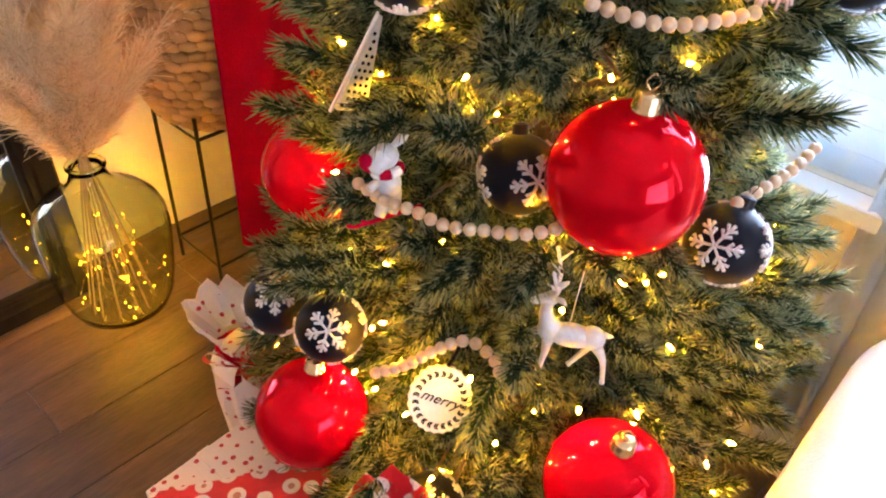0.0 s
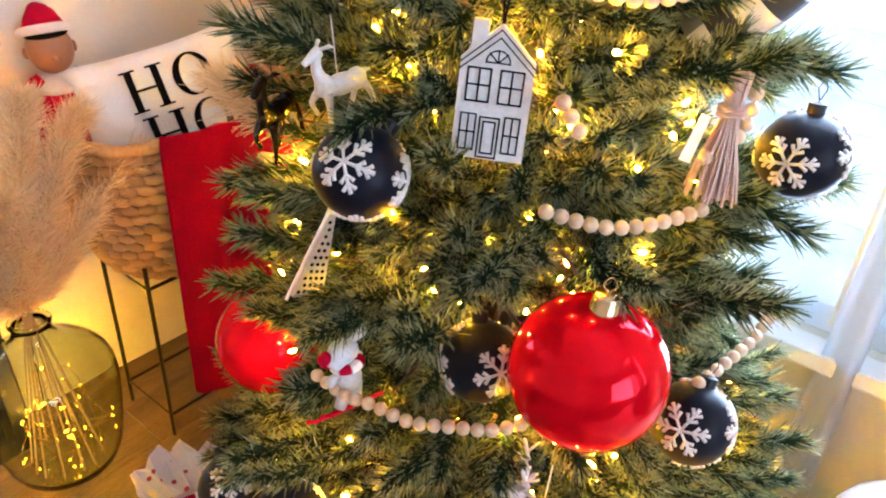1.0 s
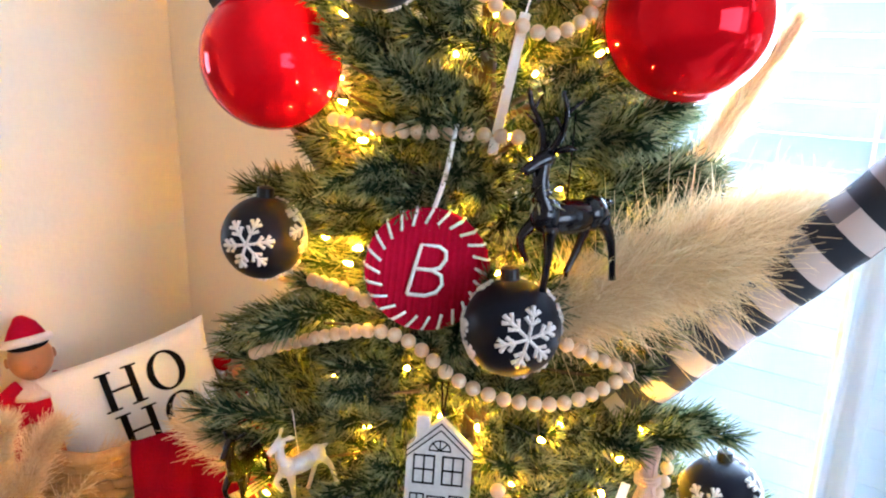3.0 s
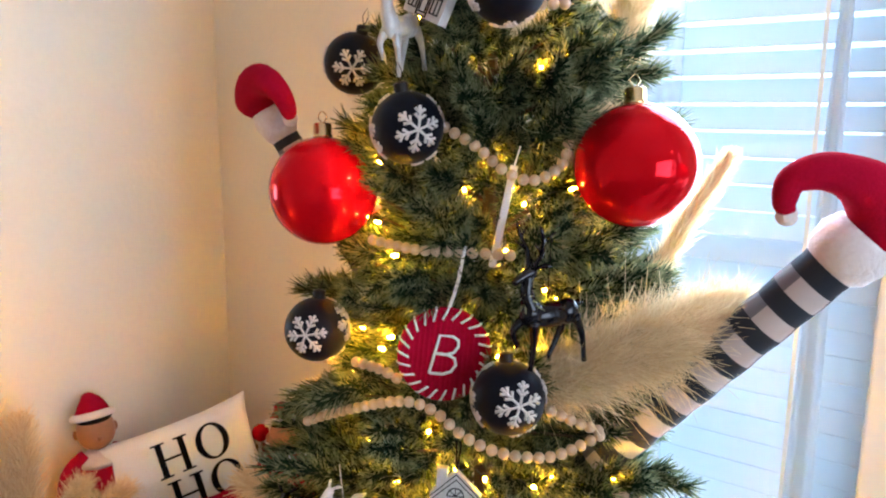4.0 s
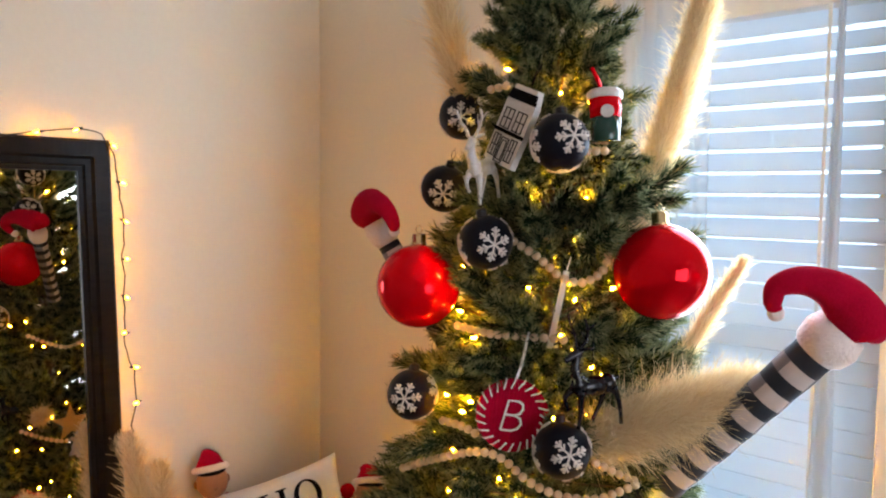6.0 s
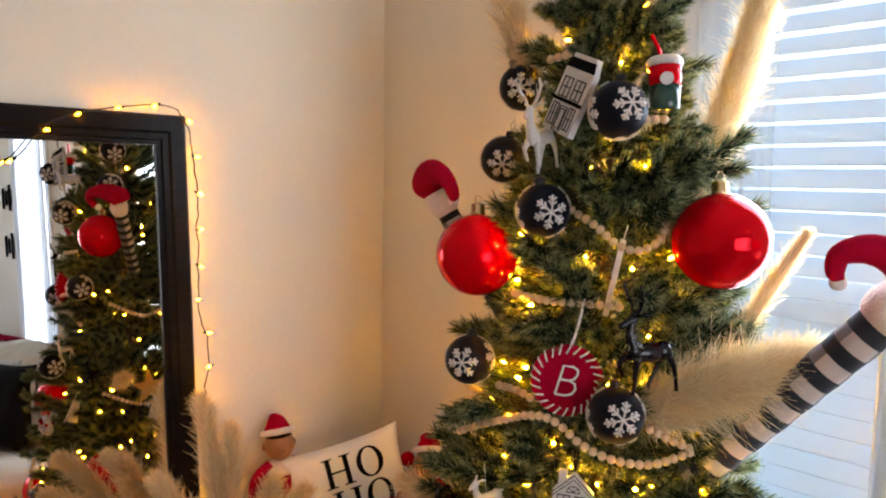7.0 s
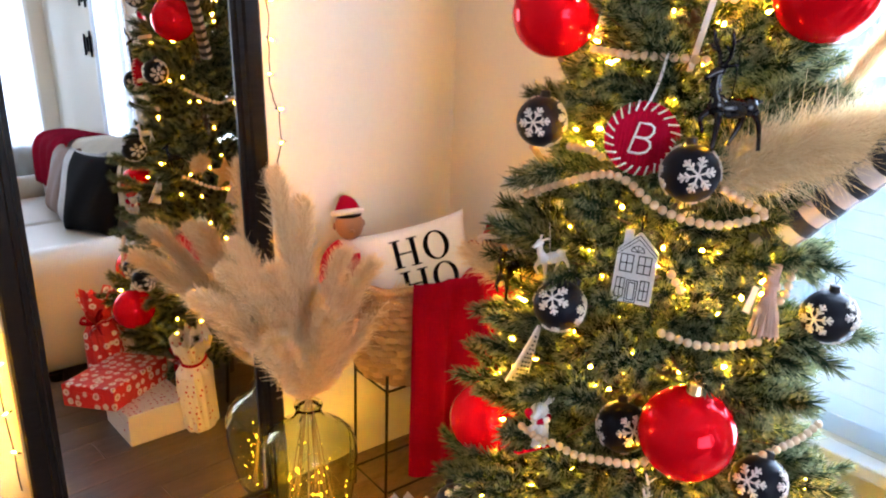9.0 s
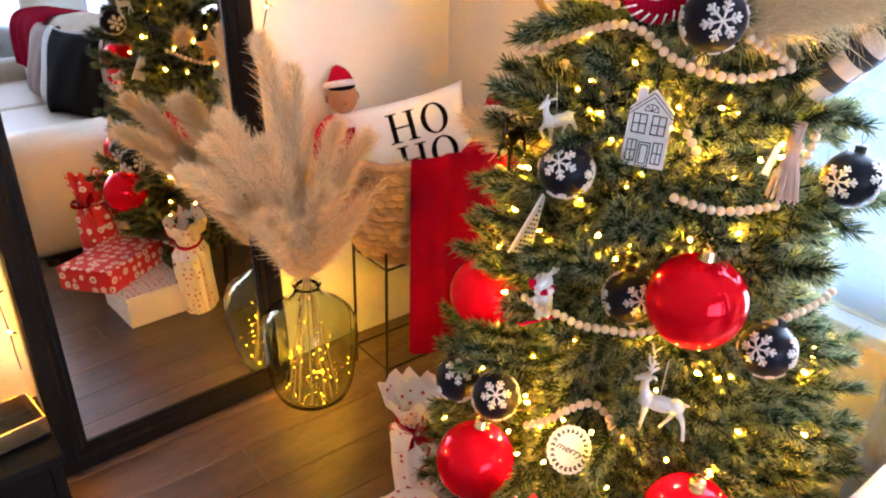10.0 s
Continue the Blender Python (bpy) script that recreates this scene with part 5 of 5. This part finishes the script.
def serif_letter(ch, h):
    bm = bmesh.new()
    if ch == "H":
        w = h * 0.92
        for x in (-w * 0.34, w * 0.34):
            box(bm, x - h * 0.085, -0.002, -h / 2, x + h * 0.085, 0.002, h / 2)
            for z in (-h / 2, h / 2 - h * 0.045):
                box(bm, x - h * 0.19, -0.0021, z, x + h * 0.19, 0.0019, z + h * 0.045)
        box(bm, -w * 0.34, -0.0019, -h * 0.03, w * 0.34, 0.0021, h * 0.03)
    else:
        n = 40
        ring = []
        for i in range(n):
            a = 2 * math.pi * i / n
            o = Vector((h * 0.47 * math.cos(a), 0, h * 0.52 * math.sin(a)))
            q = Vector((h * 0.29 * math.cos(a), 0, h * 0.465 * math.sin(a)))
            ring.append([bm.verts.new(p + Vector((0, y, 0))) for y in (-0.002, 0.002) for p in (o, q)])
        for i in range(n):
            a, b = ring[i], ring[(i + 1) % n]
            for k, l in ((0, 1), (1, 3), (3, 2), (2, 0)):
                bm.faces.new((a[k], b[k], b[l], a[l]))
        bmesh.ops.recalc_face_normals(bm, faces=bm.faces)
    return bm


for ch, x, z in (("H", -0.022, 0.066), ("O", 0.068, 0.068), ("H", -0.012, -0.026), ("O", 0.076, -0.024)):
    bm = serif_letter(ch, 0.080)
    for f in [e for e in bm.edges if e.calc_length() > 0.02]:
        bmesh.ops.subdivide_edges(bm, edges=[f], cuts=4)
    for v in bm.verts:
        u, q = (v.co.x + x) / 0.185, (v.co.z + z) / 0.145
        k = max(0.0, (1 - u ** 4) * (1 - q ** 4)) ** 0.55
        v.co = Vector((v.co.x + x, v.co.y * 0.6 - 0.0425 * k - 0.0045, v.co.z + z))
    part("letter", bm, INK, pillow, "black printed letter " + ch)

# ---- dolls in the basket ----


def doll(m, label):
    """A plain cloth doll with hat, collar and arms, in one mesh."""
    bm = bmesh.new()

    def add(i, fn):
        have = set(bm.faces)
        fn()
        for f in bm.faces:
            if f not in have:
                f.material_index = i

    add(0, lambda: tube(bm, smooth_path([(0, 0, -0.16), (0, 0, -0.08), (0, 0, 0.0), (0, 0, 0.035)], 4), [0.060, 0.064, 0.066, 0.066, 0.064, 0.062, 0.060, 0.058, 0.055, 0.052, 0.046, 0.035, 0.02], 20))
    for s in (-1, 1):
        add(0, lambda: tube(bm, smooth_path([(s * 0.025, 0, 0.030), (s * 0.070, -0.008, -0.002), (s * 0.090, -0.025, -0.070)], 4), [0.02, 0.021, 0.021, 0.02, 0.019, 0.018, 0.017, 0.016, 0.015], 12))
    add(1, lambda: lathe(bm, [(0.020, 0.044), (0.048, 0.024), (0.052, 0.016), (0.022, 0.036)], 10))
    add(2, lambda: ball(bm, (0, 0, 0.088), 0.042, 24, 18, (0.98, 0.95, 1.08)))
    add(2, lambda: ball(bm, (0, -0.041, 0.080), 0.006, 10, 8))
    for s in (-1, 1):
        add(2, lambda: ball(bm, (s * 0.042, 0.004, 0.086), 0.010, 10, 8, (0.5, 0.8, 1.1)))
    add(3, lambda: ball(bm, (0, 0.006, 0.119), 0.0415, 24, 12, (0.96, 0.96, 0.34)))
    add(1, lambda: tube(bm, [(0.040 * math.cos(a), 0.011 + 0.038 * math.sin(a), 0.121 - 0.012 * math.sin(a)) for a in np.linspace(0, 2 * math.pi, 33)], 0.0088, 8))
    add(0, lambda: tube(bm, smooth_path([(0, 0.011, 0.121), (0, 0.022, 0.140), (-0.002, 0.040, 0.150), (-0.006, 0.060, 0.146)], 4), [0.039, 0.038, 0.036, 0.033, 0.030, 0.027, 0.023, 0.019, 0.016, 0.013, 0.010, 0.008, 0.005], 18))
    add(1, lambda: ball(bm, (-0.006, 0.060, 0.140), 0.009, 12, 8))
    ob = tagged(new("doll", mesh_of(bm, [REDFELT, WHITEFUR, SKIN, INK], True)), label, "doll", "cloth dolls in the basket")
    ob.matrix_basis = m
    return ob


doll(pose(-1.455, 0.676, 0.750, 0, 0, 72) @ pose(0, 0, 0, 0, -4, 0), "plush doll in red suit and white-trimmed hat beside the pillow")
doll(pose(-1.20, 0.985, 0.685, 0, 0, 70) @ pose(0, 0, 0, -8, 10, 0), "plush doll in a red suit lying back in the basket")
orn = thing("ornament_ball", pose(-1.30, 1.005, 0.755), "small red ball on a silver holder in the basket", "ornament")
bm = bmesh.new()
ball(bm, (0, 0, 0), 0.022, 20, 14)
part("ball", bm, REDGLASS, orn, smooth=True)
bm = bmesh.new()
lathe(bm, [(0.016, -0.10), (0.018, -0.06), (0.010, -0.035), (0.015, -0.020)], 16)
part("holder", bm, SILVERCAP, orn, smooth=True)

# ---- gifts ----


def wrap_paper(name, ground, a, b, scale, small=0.16):
    """Wrapping paper with small figures scattered in a loose grid."""
    m = bpy.data.materials.new(name)
    m.use_nodes = True
    N, L = m.node_tree.nodes, m.node_tree.links
    p = N["Principled BSDF"]
    p.inputs["Roughness"].default_value = 0.35
    tc = N.new("ShaderNodeTexCoord")
    vor, v2 = N.new("ShaderNodeTexVoronoi"), N.new("ShaderNodeTexVoronoi")
    for v, off in ((vor, 0.55), (v2, 0.55)):
        v.inputs["Scale"].default_value, v.inputs["Randomness"].default_value = scale, off
        L.new(tc.outputs["Object"], v.inputs["Vector"])
    c1, c2 = N.new("ShaderNodeMath"), N.new("ShaderNodeMath")
    c1.operation = c2.operation = "LESS_THAN"
    c1.inputs[1].default_value, c2.inputs[1].default_value = 0.36, small
    L.new(vor.outputs["Distance"], c1.inputs[0])
    L.new(v2.outputs["Distance"], c2.inputs[0])
    m1, m2 = N.new("ShaderNodeMix"), N.new("ShaderNodeMix")
    m1.data_type = m2.data_type = "RGBA"
    m1.inputs[6].default_value, m1.inputs[7].default_value, m2.inputs[7].default_value = (*ground, 1), (*a, 1), (*b, 1)
    L.new(c1.outputs[0], m1.inputs[0])
    L.new(m1.outputs[2], m2.inputs[6])
    L.new(c2.outputs[0], m2.inputs[0])
    L.new(m2.outputs[2], p.inputs["Base Color"])
    nz, bp = N.new("ShaderNodeTexNoise"), N.new("ShaderNodeBump")
    nz.inputs["Scale"].default_value, bp.inputs["Strength"].default_value, bp.inputs["Distance"].default_value = 22, 0.3, 0.004
    L.new(nz.outputs["Fac"], bp.inputs["Height"])
    L.new(bp.outputs["Normal"], p.inputs["Normal"])
    return m


REDPAPER = wrap_paper("red_printed_paper", (0.55, 0.012, 0.015), (0.78, 0.70, 0.62), (0.45, 0.22, 0.14), 26)
WHITEPAPER = wrap_paper("white_printed_paper", (0.74, 0.69, 0.64), (0.74, 0.69, 0.64), (0.45, 0.02, 0.03), 46, 0.22)


def gift(m, w, d, h, paper, label):
    g = thing("gift_box", m, label, "gift", "wrapped gifts")
    part("box", boxed(-w / 2, -d / 2, 0, w / 2, d / 2, h, 0.004), paper, g)
    part("flap", boxed(-w / 2 * 0.6, -d / 2 - 0.0025, h * 0.25, w / 2 * 0.6, -d / 2 - 0.0005, h * 0.7, 0.0008), paper, g)
    part("seam", boxed(-w / 2, -0.012, h + 0.0004, w / 2, 0.012, h + 0.0018), paper, g)
    return g


gift(pose(-0.655, 0.335, 0.0, 0, 0, 2), 0.27, 0.22, 0.115, WHITEPAPER, "flat box in white paper with small red figures on floor")
gift(pose(-0.545, 0.275, 0.1155, 0, 0, -32), 0.22, 0.30, 0.085, REDPAPER, "box wrapped in red paper with white figures, stacked on another gift")


def gift_bag(m, w, d, h, paper, label):
    g = thing("gift_bag", m, label, "gift bag", "gift bags")
    bm = bmesh.new()
    rings = []
    rg = random.Random(int(h * 1000))
    for z, f in ((0, 0.92), (0.02, 1.0), (h * 0.45, 1.04), (h * 0.64, 0.98), (h * 0.74, 0.66), (h * 0.80, 0.68), (h * 0.92, 1.0), (h, 1.12)):
        rings.append([bm.verts.new((w / 2 * f * math.cos(a) * (1 + rg.uniform(-0.07, 0.07)), d / 2 * f * math.sin(a) * (1 + rg.uniform(-0.12, 0.12)), z + (rg.uniform(-0.02, 0.02) if z > h * 0.8 else 0))) for a in [2 * math.pi * i / 28 for i in range(28)]])
    for a, b in zip(rings, rings[1:]):
        for i in range(28):
            bm.faces.new((a[i], a[(i + 1) % 28], b[(i + 1) % 28], b[i]))
    bm.faces.new(rings[0][::-1])
    part("bag", bm, paper, g)
    zt = h * 0.75
    bm = bmesh.new()
    tube(bm, [(w * 0.345 * math.cos(a), d * 0.345 * math.sin(a), zt) for a in np.linspace(0, 2 * math.pi, 25)], 0.006, 6)
    part("ribbon", bm, REDFELT, g)
    # loops and tails of a flat ribbon bow
    for k in range(6):
        a = (0.35, 1.15, 2.0, 2.8, 4.2, 5.2)[k]
        long = 0.062 if k < 4 else 0.085
        bm = bmesh.new()
        rows_ = []
        for j in range(13):
            u = j / 12
            reach = long * (math.sin(u * math.pi) if k < 4 else u)
            turn = a + (0.55 * (u - 0.5) if k < 4 else 0.25 * math.sin(u * 4))
            bulge = -0.016 * math.sin(u * 2 * math.pi) if k < 4 else -0.008 * math.sin(u * 5)
            c = Vector((reach * math.cos(turn), -d * 0.36 - 0.010 + bulge, zt + reach * math.sin(turn)))
            half = 0.011 * (0.45 + 0.55 * math.sin(u * math.pi) if k < 4 else 0.5 + 0.5 * u)
            side = Vector((-math.sin(turn) * 0.55, 0.83, math.cos(turn) * 0.55)) * half
            rows_.append((bm.verts.new(c - side), bm.verts.new(c + side)))
        for r0, r1 in zip(rows_, rows_[1:]):
            bm.faces.new((r0[0], r1[0], r1[1], r0[1]))
        bmesh.ops.solidify(bm, geom=bm.faces[:], thickness=0.0012)
        part("bow_loop" if k < 4 else "bow_tail", bm, REDPAPER if k % 2 else REDFELT, g, "red ribbon bow loop" if k < 4 else "red ribbon tail", smooth=True)
    return g


gift_bag(pose(-0.785, 0.48, 0.0, 0, 0, 35) @ pose(0, 0, 0, 0, -6, 0), 0.17, 0.12, 0.355, WHITEPAPER, "white printed gift bag with a red ribbon bow beside the tree")
gift_bag(pose(-0.32, 0.31, 0.0, 0, 0, -60), 0.13, 0.11, 0.44, REDPAPER, "tall red printed gift bag with a bow, between tree and sofa")
gift_bag(pose(-0.24, 0.43, 0.0, 0, 0, -60), 0.12, 0.10, 0.34, WHITEPAPER, "white printed gift bag beside the sofa arm")

# ---- sofa and what lies on it ----
sofa = thing("leather_sofa", pose(0, 0, 0), "large cream leather sofa with rounded padded arms", "sofa")
part("base", boxed(0.17, 0.14, 0.06, 2.2, 1.02, 0.30, 0.03, 3), LEATHER, sofa, smooth=True)


def padded(x0, y0, z0, x1, y1, z1, r, seg=6):
    bm = boxed(x0, y0, z0, x1, y1, z1)
    bmesh.ops.bevel(bm, geom=bm.edges[:], offset=r, segments=seg, profile=0.5, affect="EDGES")
    return bm


part("arm", padded(-0.030, 0.10, 0.03, 0.20, 1.02, 0.555, 0.095), LEATHER, sofa, smooth=True)
part("arm_front", padded(-0.012, 0.085, 0.06, 0.180, 0.115, 0.500, 0.012, 3), LEATHER, sofa, smooth=True)
part("arm", padded(2.16, 0.10, 0.03, 2.38, 1.02, 0.585, 0.085), LEATHER, sofa, smooth=True)
for k in range(2):
    x0 = 0.205 + k * 0.98
    part("seat_cushion", padded(x0, 0.11, 0.28, x0 + 0.97, 0.80, 0.46, 0.05), LEATHER, sofa, smooth=True)
    part("front_panel", padded(x0, 0.105, 0.06, x0 + 0.97, 0.17, 0.275, 0.02, 3), LEATHER, sofa, smooth=True)
    part("back_cushion", padded(x0, 0.76, 0.42, x0 + 0.97, 1.02, 0.86, 0.08), LEATHER, sofa, smooth=True)
for x, y in ((0.02, 0.2), (0.02, 0.95), (2.3, 0.2), (2.3, 0.95)):
    bm = bmesh.new()
    lathe(bm, [(0.025, 0.0), (0.03, 0.035)], 14)
    part("foot", bm, BLACKWOOD, sofa, m=pose(x, y, 0))
BROWNCLOTH = mat("brown_suede", (0.10, 0.05, 0.03), (0.14, 0.075, 0.05), 8, 0.8, bump=0.3)
GREYCLOTH = mat("grey_knit", (0.35, 0.34, 0.34), (0.50, 0.48, 0.47), 60, 0.9, bump=0.9, bscale=200)
CREAMFLEECE = mat("cream_fleece", (0.76, 0.70, 0.58), (0.66, 0.60, 0.48), 12, 0.95, bump=0.9, bscale=90)
for x, y, r, ma, lab in ((0.72, 0.66, -14, INK, "plain black cushion on the sofa"), (0.95, 0.68, -6, GREYCLOTH, "grey knitted cushion on the sofa"), (1.30, 0.69, 4, BROWNCLOTH, "brown suede cushion on the sofa")):
    cu = tagged(new("cushion", mesh_of(cushion_mesh(0.44, 0.42, 0.14), ma, True)), lab, "cushion", "sofa cushions")
    cu.matrix_basis = pose(x, y, 0.655, -16, 0, r)


def draped(name, x0, x1, material, label):
    """A throw laid over the sofa's back."""
    bm = bmesh.new()
    prof = [(0.735, 0.56), (0.738, 0.70), (0.745, 0.80), (0.78, 0.862), (0.85, 0.880), (0.95, 0.880), (1.005, 0.865), (1.034, 0.80), (1.036, 0.68)]
    g = []
    for j, (_, y, z) in enumerate(smooth_path([(0, a, b) for a, b in prof], 3)):
        g.append([bm.verts.new((x0 + (x1 - x0) * i / 30 + 0.02 * math.sin(j * 0.5), y - (0.010 * (1 + math.sin(i * 0.9 + j * 0.15)) if y < 0.9 else 0.0), z + 0.007 * (1 + math.sin(i * 1.1 + 0.5)))) for i in range(31)])
    for a, b in zip(g, g[1:]):
        for i in range(30):
            bm.faces.new((a[i], a[i + 1], b[i + 1], b[i]))
    bmesh.ops.solidify(bm, geom=bm.faces[:], thickness=0.006)
    return tagged(new(name, mesh_of(bm, material, True)), label, "blanket")


draped("throw_blanket", 0.45, 1.30, CREAMFLEECE, "cream fleece throw draped over the sofa back")
draped("throw_blanket", 1.36, 2.05, REDKNIT, "red throw draped over the sofa back")

# ceiling lamp over the sofa
lamp = thing("ceiling_lamp", pose(1.36, 0.70, 2.14), "frosted white bowl ceiling lamp with a pull chain, switched on", "lamp")
bm = bmesh.new()
lathe(bm, [(0.015, -0.045), (0.07, -0.038), (0.115, -0.012), (0.135, 0.025), (0.138, 0.04)], 32)
part("bowl", bm, glow("lit_frosted_glass", (1.0, 0.86, 0.66), 3.5), lamp, "glowing frosted glass bowl", smooth=True)
bm = bmesh.new()
lathe(bm, [(0.14, 0.041), (0.142, 0.055), (0.06, 0.075), (0.03, 0.10), (0.012, 0.12), (0.012, 0.36), (0.06, 0.37), (0.06, 0.409)], 28)
part("mount", bm, SILVERCAP, lamp, "brushed metal rod and collar", smooth=True)
bm = bmesh.new()
tube(bm, [(0.04, 0, -0.05), (0.04, 0, -0.27)], 0.0015, 5)
ball(bm, (0.04, 0, -0.275), 0.007, 10, 8)
part("pull_chain", bm, SILVERCAP, lamp)

# wall sign with dark script, which cannot be read
for z in (1.42, 1.72):
    sign = thing("wall_sign", pose(1.78, NORTH - 0.004, z), "dark script word cut-out hung on the wall above the sofa", "sign", "script wall signs")
    for k in range(6):
        h = (0.14, 0.09, 0.10, 0.16, 0.09, 0.13)[k]
        part("bar", boxed(-0.15 + k * 0.055, -0.008, -h / 2, -0.125 + k * 0.055, 0.0, h / 2, 0.002), INK, sign)

# ---- floor planks ----
pw, pl_ = 0.148, 1.22
rp_ = random.Random(6)
b_ = boxed(-pw / 2 + 0.0008, -pl_ / 2 + 0.0008, -0.0058, pw / 2 - 0.0008, pl_ / 2 - 0.0008, 0.0)
top = [e for e in b_.edges if all(v.co.z > -0.001 for v in e.verts)]
bmesh.ops.bevel(b_, geom=top, offset=0.0012, segments=1, affect="EDGES")
PLANKMESH = mesh_of(b_, PLANK)
x, row = WEST + pw / 2, 0
while x < EAST:
    y = SOUTH - (row * 0.43) % pl_
    while y < NORTH:
        a0, a1 = max(y, SOUTH), min(y + pl_, NORTH)
        if a1 - a0 > 0.02:
            part("plank", PLANKMESH, None, floor, m=pose(x, (a0 + a1) / 2, rp_.uniform(-0.0003, 0.0003), 0, 0, 180 * rp_.randint(0, 1)) @ Matrix.Diagonal((1, (a1 - a0) / pl_, 1, 1)))
        y += pl_
    x += pw
    row += 1
